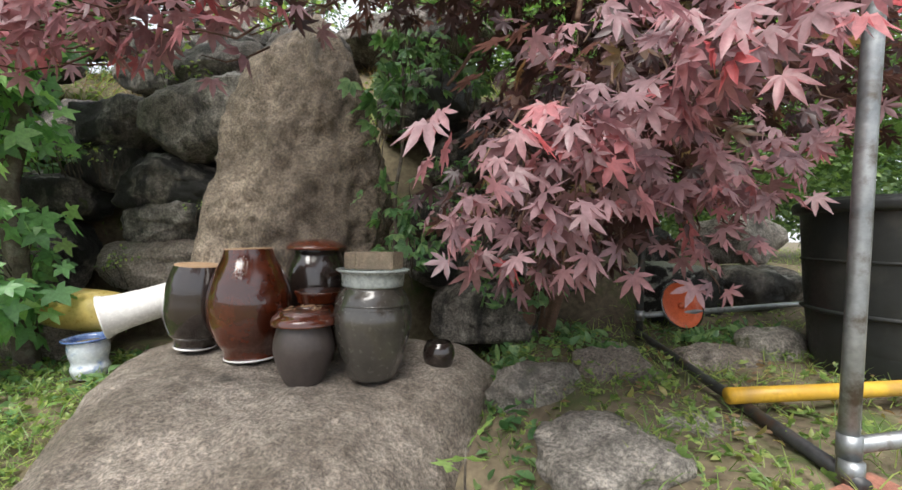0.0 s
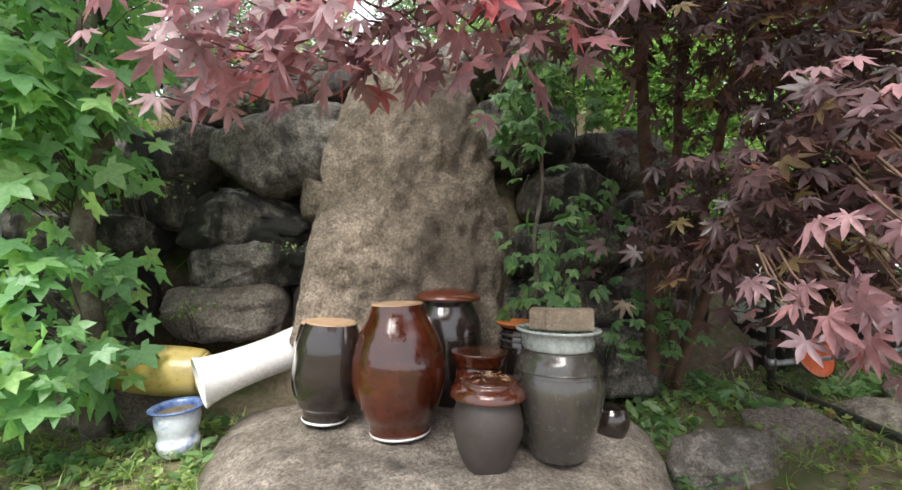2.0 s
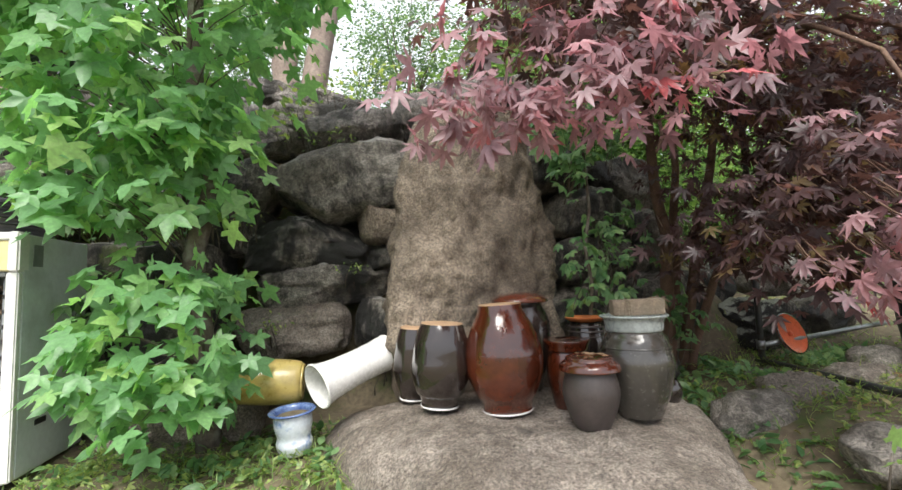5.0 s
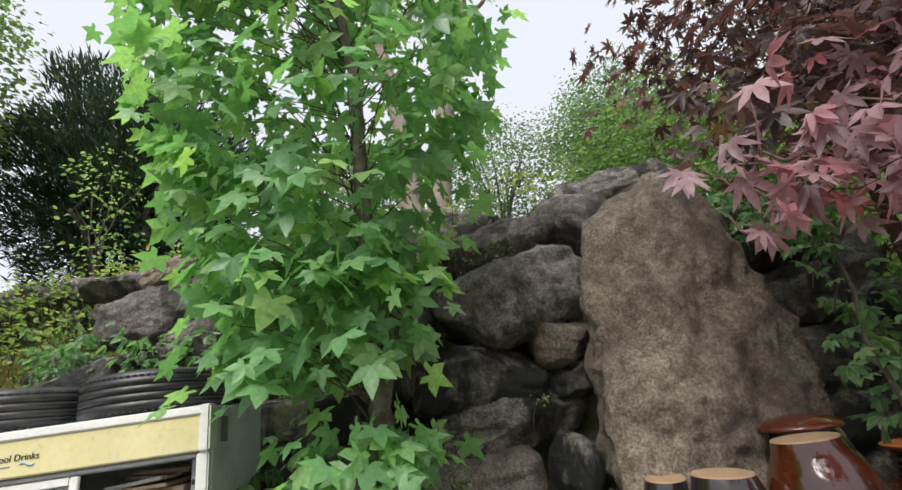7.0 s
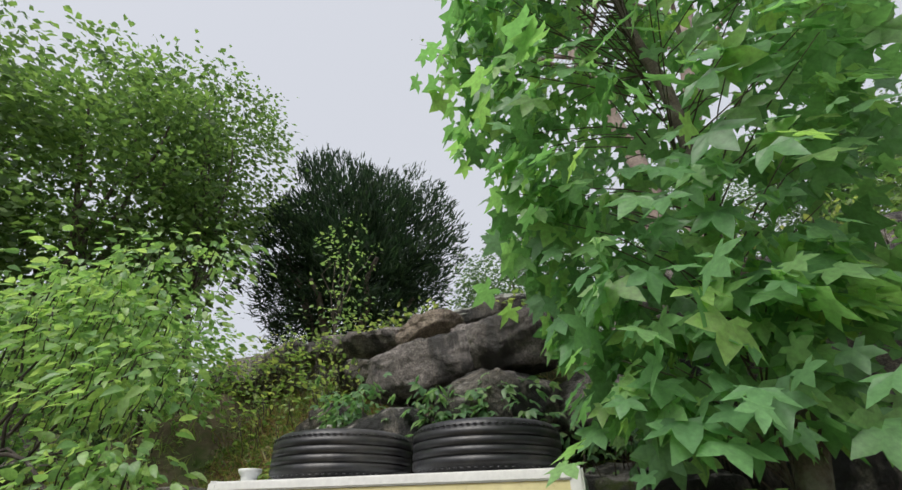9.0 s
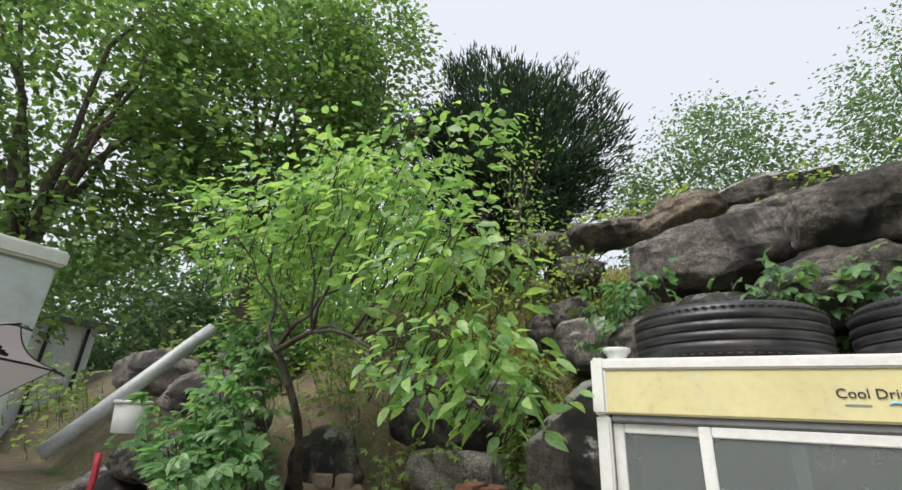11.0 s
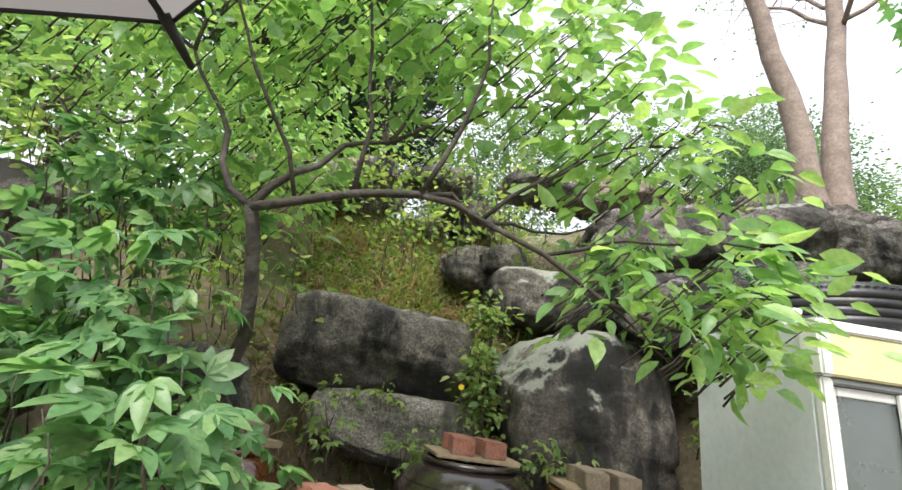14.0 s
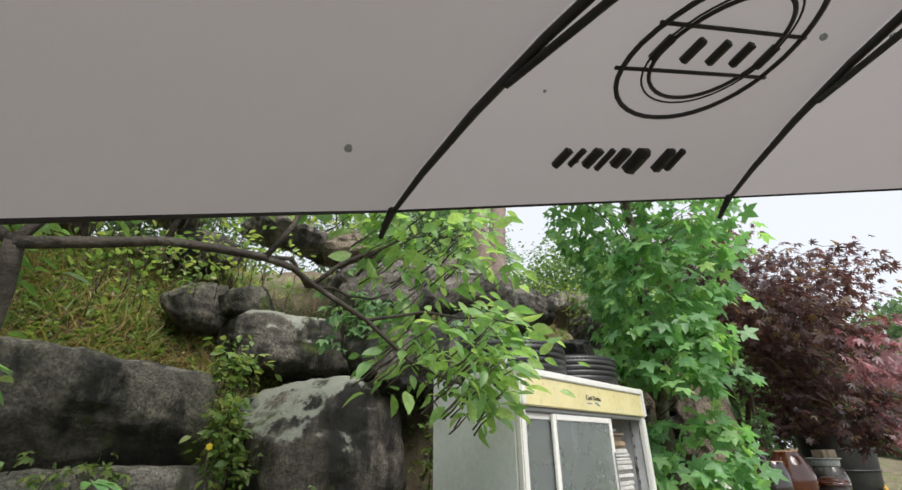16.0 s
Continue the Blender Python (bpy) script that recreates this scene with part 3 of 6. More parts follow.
wall(-1.68, 1.99, 0.92, 0.46, 3.02, -4, tip=0, lean=-10)
wall(-1.96, 1.55, 0.80, 0.35, 3.05, 4)
wall(-1.82, 1.28, 0.84, 0.29, 3.05, -4, lean=-6)
wall(-2.04, 0.99, 0.66, 0.34, 2.98, 5, M_BASE, label="tan grey granite boulder at the foot of the dry wall")
wall(-1.42, 1.69, 0.34, 0.28, 3.06, 10, M_STELE, 0.4, "small tan granite stone wedged in the dry wall")
wall(-1.48, 0.98, 0.26, 0.34, 3.0, 20, M_WALL, 0.4)
wall(-1.42, 1.46, 0.28, 0.24, 3.12, 20, M_WALL, 0.4)
wall(-1.64, 2.37, 0.64, 0.36, 3.12, 8, M_RIDGE, label="rough grey granite boulder on top of the dry wall", lean=-6)
wall(-1.12, 2.50, 0.66, 0.50, 3.28, -4, M_RIDGE, 0.7, "smooth rounded grey granite boulder on the wall top", 2.4)
wall(-0.45, 3.12, 1.5, 0.44, 4.15, -6, M_RIDGE, 0.9, "long pale granite slab along the hill crest", 2.8, lean=-8)
wall(-2.48, 1.98, 0.62, 0.36, 3.15, 6)
wall(-2.50, 1.66, 0.50, 0.30, 3.15, -8)
wall(-2.88, 1.46, 0.76, 0.32, 2.98, -6, M_MOSSY, label="flat mossy granite boulder behind the lobed-leaf tree")
wall(-2.95, 0.95, 0.85, 0.62, 2.85, 3, M_WALL)
wall(-2.55, 0.58, 0.75, 0.44, 2.60, 3, M_BASE, 0.5, "low tan granite stone in the grass")
wall(0.12, 1.76, 0.56, 0.34, 3.1, 6)
wall(0.10, 1.40, 0.72, 0.36, 3.1, -5)
wall(0.05, 1.02, 0.70, 0.38, 3.05, 4)
wall(-0.20, 2.18, 0.70, 0.42, 3.25, -5)
wall(0.62, 1.55, 0.55, 0.46, 3.25, 8)
wall(0.70, 1.08, 0.60, 0.44, 3.15, 4)
wall(0.55, 2.05, 0.80, 0.46, 3.5, 3)
wall(0.25, 0.72, 0.66, 0.36, 2.85, -8)

G2 = "stepping stones beside the table boulder"
S = "low mossy granite step stone set in the grass"


def step(x, y, w, d, h=0.26, top=0.64, turn=0.0, mat=None, label=S):
    return rock(x, y, top - 0.03 - h / 2, w * 0.88, d * 0.88, h, mat or M_STEP, turn, 0, 3.6, 0.08, 4, label, group=G2)


step(0.42, 2.08, 0.50, 0.34, 0.28, 0.68, -8)
step(0.84, 2.24, 0.50, 0.38, 0.32, 0.72, 6, M_BASE, "pale grey granite step stone")
step(0.56, 1.46, 0.52, 0.46, 0.22, 0.66, 14)
step(1.00, 1.66, 0.56, 0.34, 0.20, 0.62, -14)
step(1.40, 2.42, 0.52, 0.32, 0.28, 0.72, -10, M_BASE, "pale grey granite step stone")
step(1.86, 2.60, 0.54, 0.34, 0.30, 0.76, 8)
step(0.30, 1.10, 0.44, 0.34, 0.20, 0.60, 20)
step(0.95, 2.62, 0.40, 0.30, 0.26, 0.66, 30)
step(2.00, 1.75, 0.50, 0.36, 0.22, 0.62, 12)
rock(1.58, 3.35, 0.82, 0.72, 0.46, 0.46, M_LICHEN, 4, 0, 3.4, 0.09, 5, "pale lichened granite block behind the orange lid", group=G2)
rock(2.24, 3.45, 0.86, 0.62, 0.50, 0.36, M_WALL, -6, 0, 3.4, 0.10, 4, "flat dark granite block at the bank", group=G2)
rock(2.35, 3.9, 1.22, 0.75, 0.5, 0.42, M_STEP, -6, 0, 3.0, 0.12, 4, "rough mossy granite boulder on the bank", group=G2)
rock(1.45, 3.95, 1.15, 0.8, 0.5, 0.45, M_WALL, 8, 0, 3.0, 0.12, 4, "rough dark granite boulder on the bank", group=G2)

G3 = "boulders of the ridge behind the fridge"
R = "smooth grey-brown granite boulder on the planted ridge"


def ridge(x, y, z, w, d, h, turn=0.0, mat=None, label=R, tip=0.0, box=3.5, lean=0.0):
    return rock(x, y, z, w, d, h, mat or M_RIDGE, turn, tip, box, 0.07, 5, label, group=G3, worn=8, chip=0.045, lean=lean)


ridge(-4.30, 3.72, 2.38, 0.98, 0.62, 0.46, 4, lean=-8)
ridge(-3.56, 3.48, 2.42, 0.62, 0.58, 0.38, 8, lean=-6)
ridge(-3.75, 3.95, 2.66, 0.90, 0.50, 0.34, 6, lean=-5)
ridge(-4.48, 4.05, 2.84, 0.62, 0.45, 0.28, -8, M_STELE, "reddish brown granite boulder on the planted ridge", lean=-6)
ridge(-5.02, 4.15, 2.86, 0.72, 0.5, 0.24, 10, lean=-4)
ridge(-4.05, 4.60, 3.10, 1.30, 0.55, 0.30, 4, M_LICHEN, "long pale lichened slab at the ridge top", lean=-8)
ridge(-4.42, 3.20, 1.76, 0.86, 0.50, 0.48, -3, M_MOSSY, "mossy granite boulder behind the tyres", lean=-4)
ridge(-5.32, 3.92, 2.14, 0.34, 0.34, 0.24, 12, M_MOSSY, box=4.0)
ridge(-5.55, 4.62, 2.72, 0.62, 0.42, 0.30, 6, M_MOSSY)
ridge(-6.60, 4.70, 3.04, 0.62, 0.5, 0.34, 0)
ridge(-5.90, 4.60, 3.02, 0.70, 0.5, 0.30, 10)
ridge(-7.25, 4.70, 2.92, 0.95, 0.6, 0.44, -10)
ridge(-3.0, 3.7, 2.0, 0.8, 0.6, 0.5, 5)
ridge(-3.55, 3.15, 1.35, 0.95, 0.55, 0.5, 6, M_WALL)
ridge(-3.70, 3.30, 2.00, 0.80, 0.55, 0.42, 6, M_MOSSY)
ridge(-2.25, 4.45, 3.15, 1.55, 0.45, 0.30, -20, label="long dark granite boulder slanting across the ridge", lean=16)
ridge(-2.50, 3.98, 2.62, 0.95, 0.5, 0.46, 6, M_WALL)
ridge(-2.05, 4.05, 2.75, 0.8, 0.55, 0.42, 10)
ridge(-2.95, 4.15, 2.90, 0.60, 0.5, 0.30, 10, M_LICHEN)

G4 = "mossy boulders behind the covered jars"
rock(-6.12, 3.68, 1.36, 1.14, 0.70, 0.54, M_MOSSY, 8, -3, 7.0, 0.05, 5, "dark flat-topped mossy granite boulder", group=G4, worn=2, chip=0.04, lean=3)
rock(-5.93, 3.54, 0.94, 0.98, 0.54, 0.38, M_STEP, 5, 0, 7, 0.04, 5, "flat granite slab under the dark boulder", group=G4, worn=1, chip=0.03)
rock(-4.92, 3.42, 1.12, 0.94, 0.72, 0.94, M_LICHEN, 8, -5, 6.0, 0.05, 5, "big dark granite block with pale lichen cap", group=G4, worn=3, chip=0.04, lean=2)
rock(-4.88, 3.98, 1.88, 1.10, 0.62, 0.44, M_LICHEN, 4, 0, 4.5, 0.05, 5, "lichened granite boulder above the big block", group=G4, worn=2, chip=0.035)
rock(-6.85, 2.95, 0.98, 0.62, 0.5, 0.52, M_WALL, -12, 0, 3.0, 0.12, 4, "dark granite boulder among creeper leaves", group=G4)
rock(-5.75, 3.0, 0.45, 0.9, 0.6, 0.5, M_WALL, 5, 0, 3.0, 0.12, 4, "dark granite boulder behind the covered jars", group=G4)
rock(-6.6, 2.85, 0.45, 0.8, 0.5, 0.5, M_WALL, 5, 0, 3.0, 0.12, 4, "dark granite boulder behind the covered jars", group=G4)
rock(-5.50, 4.20, 2.12, 0.62, 0.44, 0.36, M_MOSSY, 12, 0, 4.0, 0.07, 5, "dark boulder half sunk in dry grass", group=G4, chip=0.03)
rock(-6.9, 5.05, 2.95, 1.3, 0.6, 0.6, M_RIDGE, 5, 0, 3.0, 0.1, 4, "grey granite boulder at the top of the slope", group=G4)
rock(-7.55, 2.28, 0.98, 0.92, 0.62, 0.28, M_WALL, 28, 0, 3.2, 0.10, 4, "flat dark granite ledge under the white bucket", group=G4)
rock(-8.05, 1.98, 0.66, 0.7, 0.6, 0.5, M_WALL, 20, 0, 3.0, 0.12, 4, "dark granite boulder behind the plastic can", group=G4)
rock(-7.35, 2.22, 0.62, 0.46, 0.44, 0.46, M_BASE, 30, 10, 2.6, 0.12, 4, "tilted grey granite boulder beside the plastic can", group=G4)
rock(-7.05, 1.96, 0.42, 0.62, 0.5, 0.36, M_STEP, -20, 0, 2.8, 0.12, 4, "low grey granite stone on the ground", group=G4)
rock(-8.0, 2.62, 1.42, 0.85, 0.6, 0.42, M_RIDGE, 25, 0, 3.0, 0.12, 4, "grey granite boulder behind the white bucket", group=G4)
rock(-9.2, 2.7, 1.62, 1.1, 0.7, 0.45, M_RIDGE, 10, 0, 3.0, 0.12, 4, "grey granite boulder at the far end of the slope", group=G4)
rock(-7.75, 2.75, 1.28, 0.55, 0.5, 0.4, M_LICHEN, 10, 0, 3.0, 0.12, 4, "grey lichened boulder among leaves", group=G4)
rock(-8.7, 3.5, 1.95, 1.2, 0.7, 0.5, M_RIDGE, 10, 0, 3.0, 0.12, 4, "grey granite boulder at the far end of the slope", group=G4)

# ---- jars on the table boulder ----
G5 = "earthenware jars on the table boulder"


def jar(x, y, z, rows, material, label, name="earthenware_jar", tilt=(0, 0), group=G5, wobble=0.006):
    root = tagged(new(name), label, "jar", group)
    root.matrix_basis = pose(x, y, z, tilt[0], tilt[1], random.uniform(0, 360))
    piece("body", lathe("body", smooth_rows(rows), 56, wobble), material, root)
    return root


def lid(root, rows, material, label, knob=None, seg=56):
    ob = piece("lid", lathe("lid", smooth_rows(rows, 4), seg, 0.004), material, root, label)
    if knob:
        piece("knob", lathe("knob", smooth_rows(knob, 4), 24), material, ob)
    return ob


def upturned(x, y, z, h, r_rim, r_max, r_top, material, label, tilt=(0, 0)):
    """A jar stood on its mouth: lip at the foot, bare clay base on top."""
    rows = [(r_rim - 0.012, 0.0), (r_rim + 0.004, 0.003), (r_rim + 0.002, 0.02), (r_rim + 0.012, 0.05), (r_max * 0.80, h * 0.17), (r_max * 0.95, h * 0.32), (r_max, h * 0.46), (r_max * 0.97, h * 0.6), (r_max * 0.5 + r_top * 0.58, h * 0.77), (r_top * 1.12, h * 0.91), (r_top, h - 0.004)]
    root = jar(x, y, z, rows, material, label, "upturned_jar", tilt)
    piece("base_disc", lathe("base_disc", [(r_top, h - 0.006), (r_top - 0.002, h), (r_top * 0.8, h + 0.001), (r_top * 0.4, h - 0.004), (0.0, h - 0.004)], 48, 0.004), M_CLAY, root, "bare tan clay base turned up")
    piece("lip", lathe("lip", [(r_rim - 0.015, 0.0), (r_rim + 0.006, 0.0), (r_rim + 0.008, 0.006), (r_rim, 0.010)], 48), M_WHITEGLAZE, root, "pale worn lip")
    return root


upturned(-1.185, 2.15, 0.672, 0.392, 0.085, 0.142, 0.102, M_BLACKGLAZE, "black-brown glazed jar turned upside down, bare base up", (-2, 3))
upturned(-1.295, 2.41, 0.655, 0.375, 0.07, 0.110, 0.078, M_BLACKGLAZE, "smaller black glazed jar turned upside down behind another", (-2, 4))
upturned(-0.872, 2.07, 0.652, 0.495, 0.112, 0.183, 0.102, M_BROWNGLAZE, "large red-brown glazed jar turned upside down", (-1, 2))

back = jar(-0.69, 2.42, 0.64, [(0.09, 0), (0.10, 0.01), (0.145, 0.14), (0.165, 0.28), (0.155, 0.40), (0.125, 0.47), (0.118, 0.49)], M_BLACKGLAZE, "black-brown glazed jar with a flat brown lid", "lidded_jar")
lid(back, [(0.11, 0.485), (0.150, 0.492), (0.158, 0.500), (0.152, 0.512), (0.11, 0.535), (0.05, 0.548), (0.0, 0.55)], M_BROWNGLAZE, "flat red-brown glazed lid")

mid = jar(-0.565, 2.08, 0.64, [(0.065, 0), (0.070, 0.01), (0.085, 0.08), (0.098, 0.17), (0.092, 0.24), (0.085, 0.265)], M_BROWNGLAZE, "small brown glazed jar with a saucer lid", "lidded_jar")
lid(mid, [(0.080, 0.262), (0.096, 0.270), (0.102, 0.290), (0.112, 0.315), (0.104, 0.322), (0.05, 0.318), (0.0, 0.318)], M_BROWNGLAZE, "brown glazed saucer lid")

small = jar(-0.555, 1.85, 0.615, [(0.070, 0), (0.076, 0.008), (0.100, 0.06), (0.119, 0.13), (0.117, 0.18), (0.102, 0.235), (0.096, 0.25)], M_MATJAR, "small matt dark earthenware jar with a glossy brown lid", "lidded_jar")
small_lid = lid(small, [(0.095, 0.238), (0.128, 0.240), (0.131, 0.250), (0.124, 0.268), (0.104, 0.285), (0.098, 0.298), (0.05, 0.306), (0.0, 0.308)], M_BROWNGLAZE, "glossy red-brown lid with a combed pattern")
ridges = []
for k in range(26):
    a = random.uniform(0, 2 * math.pi)
    r = random.uniform(0.0, 0.07)
    c = Vector((r * math.cos(a), r * math.sin(a), 0.3065 - r * 0.06))
    d = Vector((math.cos(a * 3.1), math.sin(a * 3.1), 0)) * random.uniform(0.015, 0.03)
    ridges.append(tube_rows([c - d, c + Vector((0, 0, 0.0025)), c + d], [0.0012, 0.0022, 0.0012], 5))
piece("pattern", joined("pattern", ridges), M_CLAY, small_lid, "raised combed pattern")

grey = jar(-0.292, 1.93, 0.625, [(0.095, 0), (0.102, 0.01), (0.138, 0.10), (0.163, 0.21), (0.162, 0.27), (0.142, 0.34), (0.122, 0.372), (0.128, 0.385)], M_GREYJAR, "grey-green ash-glazed jar with a pale dish lid", "lidded_jar")
lid(grey, [(0.118, 0.378), (0.128, 0.385), (0.132, 0.43), (0.150, 0.442), (0.152, 0.450), (0.140, 0.452), (0.11, 0.440), (0.0, 0.438)], M_PALELID, "pale grey glazed dish lid")
for zz in (0.29, 0.305):
    piece("ring", lathe("ring", [(0.152, zz), (0.1585, zz + 0.004), (0.152, zz + 0.008)], 56), M_GREYJAR, grey, "thrown ring round the shoulder")

orange = jar(-0.36, 2.30, 0.62, [(0.07, 0), (0.08, 0.05), (0.10, 0.18), (0.098, 0.30), (0.085, 0.385), (0.088, 0.40)], M_BLACKGLAZE, "dark glazed jar with an orange clay saucer on it", "lidded_jar")
lid(orange, [(0.06, 0.40), (0.085, 0.405), (0.108, 0.42), (0.106, 0.428), (0.06, 0.420), (0.0, 0.418)], M_ORANGE, "orange terracotta saucer")
for zz in (0.32, 0.345, 0.37):
    piece("ring", lathe("ring", [(0.088, zz), (0.099, zz + 0.006), (0.088, zz + 0.012)], 48), M_MATJAR, orange, "grey banded neck")
squat = jar(-0.02, 2.14, 0.60, [(0.05, 0), (0.062, 0.02), (0.075, 0.06), (0.07, 0.10), (0.055, 0.125)], M_BLACKGLAZE, "squat black glazed jar at the boulder's edge", "squat_jar")


def paver(x, y, z, turn, material, label, group, scale=1.0):
    """An interlocking paving brick with a stepped zigzag outline."""
    bm = bmesh.new()
    l, w, h, s = 0.112 * scale, 0.052 * scale, 0.07 * scale, 0.014
    out = [(-l, -w), (-l * 0.55, -w), (-l * 0.40, -w - s), (l * 0.40, -w - s), (l * 0.55, -w), (l, -w), (l, w), (l * 0.55, w), (l * 0.40, w - s), (-l * 0.40, w - s), (-l * 0.55, w), (-l, w)]
    low = [bm.verts.new((px + random.uniform(-0.002, 0.002), py + random.uniform(-0.002, 0.002), 0)) for px, py in out]
    f = bm.faces.new(low)
    top = bmesh.ops.extrude_face_region(bm, geom=[f])
    bmesh.ops.translate(bm, verts=[v for v in top["geom"] if isinstance(v, bmesh.types.BMVert)], vec=(0, 0, h))
    bmesh.ops.recalc_face_normals(bm, faces=bm.faces[:])
    bmesh.ops.bevel(bm, geom=bm.edges[:], offset=0.004, segments=2, affect="EDGES")
    ob = part("paving_brick", bm, material, None)
    ob.matrix_basis = pose(x, y, z, random.uniform(-1, 1), random.uniform(-1, 1), turn)
    return tagged(ob, label, "brick", group)


paver(-0.285, 1.905, 1.078, -17, M_BRICKGREY, "tan interlocking paving brick weighing down a jar lid", "")

# ---- vessels beside the boulder ----
vase = tagged(new("white_vase"), "tall white glazed vase lying on its side, mouth open", "vase")
axis = Vector((0.36, 0.26, 0.12)).normalized()
vase.matrix_basis = Matrix.Translation((-1.775, 2.32, 0.765)) @ axis.to_track_quat("Z", "Y").to_matrix().to_4x4()
piece("body", lathe("body", smooth_rows([(0.118, 0.0), (0.106, 0.03), (0.096, 0.10), (0.090, 0.22), (0.092, 0.34), (0.098, 0.42), (0.09, 0.455), (0.0, 0.458)]), 56), M_WHITEGLAZE, vase)
piece("inside", lathe("inside", smooth_rows([(0.118, 0.0), (0.116, -0.005), (0.108, -0.004), (0.094, 0.04), (0.084, 0.12), (0.08, 0.3), (0.0, 0.32)]), 56), M_WHITEGLAZE, vase, "pale glazed inside")

ochre = tagged(new("ochre_pot"), "ochre yellow glazed pot lying on its side behind the vase", "pot")
ochre.matrix_basis = pose(-1.90, 2.60, 0.74, 0, -86, 4)
piece("body", lathe("body", smooth_rows([(0.085, 0.0), (0.112, 0.02), (0.122, 0.15), (0.118, 0.30), (0.098, 0.42), (0.07, 0.45), (0.0, 0.45)]), 48), M_YELLOW, ochre)
piece("lip", lathe("lip", [(0.08, -0.008), (0.094, -0.01), (0.098, 0.002), (0.085, 0.01)], 48), M_YELLOW, ochre)

bluepot = tagged(new("blue_white_pot"), "small blue and white glazed flowerpot standing in the weeds", "flowerpot")
bluepot.matrix_basis = pose(-1.90, 2.40, 0.43, 3, -3, 0)
piece("body", lathe("body", smooth_rows([(0.07, 0), (0.078, 0.01), (0.09, 0.05), (0.082, 0.085), (0.092, 0.13), (0.095, 0.17), (0.088, 0.205)]), 48), M_BLUEWHITE, bluepot)
piece("rim", lathe("rim", smooth_rows([(0.085, 0.195), (0.112, 0.205), (0.116, 0.214), (0.10, 0.214), (0.086, 0.20), (0.08, 0.12)], 3), 48), M_BLUE, bluepot, "cobalt blue rim")
piece("soil", lathe("soil", [(0.088, 0.185), (0.05, 0.192), (0.0, 0.19)], 32), M_SOIL, bluepot)

# ---- steel frame, pipe, bin, lid ----
frame_ob = tagged(new("steel_frame"), "grey steel tube frame standing on the grass", "frame")


def bar(name, a, b, r, material, root, label=""):
    return piece(name, tube(name, bent(a, b, (0, 0, 0), 5, 0.002), [r] * 5, 14), material, root, label)


bar("post", (1.185, 2.86, 0.60), (1.20, 2.86, 2.50), 0.021, M_DARKSTEEL, frame_ob, "dark rear post")
bar("post", (1.115, 1.255, 0.57), (1.155, 1.25, 2.45), 0.024, M_STEEL, frame_ob, "galvanised front post")
bar("base_rail", (1.185, 2.90, 0.635), (1.115, 1.20, 0.60), 0.022, M_DARKSTEEL, frame_ob, "dark base rail")
bar("cross_rail", (1.20, 2.86, 0.745), (2.45, 3.02, 0.83), 0.018, M_STEEL, frame_ob, "galvanised cross rail")
bar("cross_rail", (1.12, 1.25, 0.685), (2.6, 1.62, 0.70), 0.022, M_STEEL, frame_ob, "galvanised cross rail")
bar("base_rail", (2.45, 3.02, 0.62), (2.6, 1.60, 0.60), 0.022, M_DARKSTEEL, frame_ob)
bar("post", (2.60, 1.62, 0.57), (2.62, 1.62, 2.45), 0.024, M_STEEL, frame_ob)
for p in ((1.185, 2.86, 0.745), (1.12, 1.255, 0.685), (1.115, 1.24, 0.62)):
    piece("joint", tube("joint", [Vector(p) - Vector((0, 0, 0.03)), Vector(p) + Vector((0, 0, 0.03))], [0.029, 0.029], 14), M_STEEL, frame_ob)

ypipe = piece("yellow_pipe", tube("yellow_pipe", bent((1.06, 1.70, 0.655), (2.9, 2.02, 0.665), (0, 0, 0), 6, 0.003), [0.03] * 6, 16), M_YELLOWPIPE)
tagged(ypipe, "yellow plastic pipe lying across the frame's rail", "pipe")

tile = part("roof_tile", box_bm(-0.12, 0.12, -0.09, 0.09, -0.012, 0.014, 0.008, 0.004), M_BRICKRED, None)
tile.matrix_basis = pose(1.13, 1.16, 0.575, 4, -3, 24)
tagged(tile, "broken red clay tile under the frame's foot", "tile")

bin_ob = tagged(new("waste_bin"), "large black round plastic bin on the grass", "bin")
bin_ob.matrix_basis = pose(2.27, 2.30, 0.57, 0, 0, 0)
piece("body", lathe("body", smooth_rows([(0.0, 0.0), (0.34, 0.0), (0.37, 0.02), (0.41, 0.35), (0.44, 0.80), (0.44, 0.82)], 4), 56), M_BINPLASTIC, bin_ob)
piece("rim", lathe("rim", smooth_rows([(0.44, 0.79), (0.47, 0.80), (0.475, 0.835), (0.46, 0.85), (0.42, 0.845), (0.40, 0.6), (0.36, 0.05), (0.0, 0.04)], 4), 56), M_BINPLASTIC, bin_ob, "rolled black rim")
for zz in (0.3, 0.55):
    piece("rib", lathe("rib", [(0.40 + zz * 0.035, zz), (0.418 + zz * 0.035, zz + 0.012), (0.40 + zz * 0.035, zz + 0.024)], 56), M_BINPLASTIC, bin_ob)

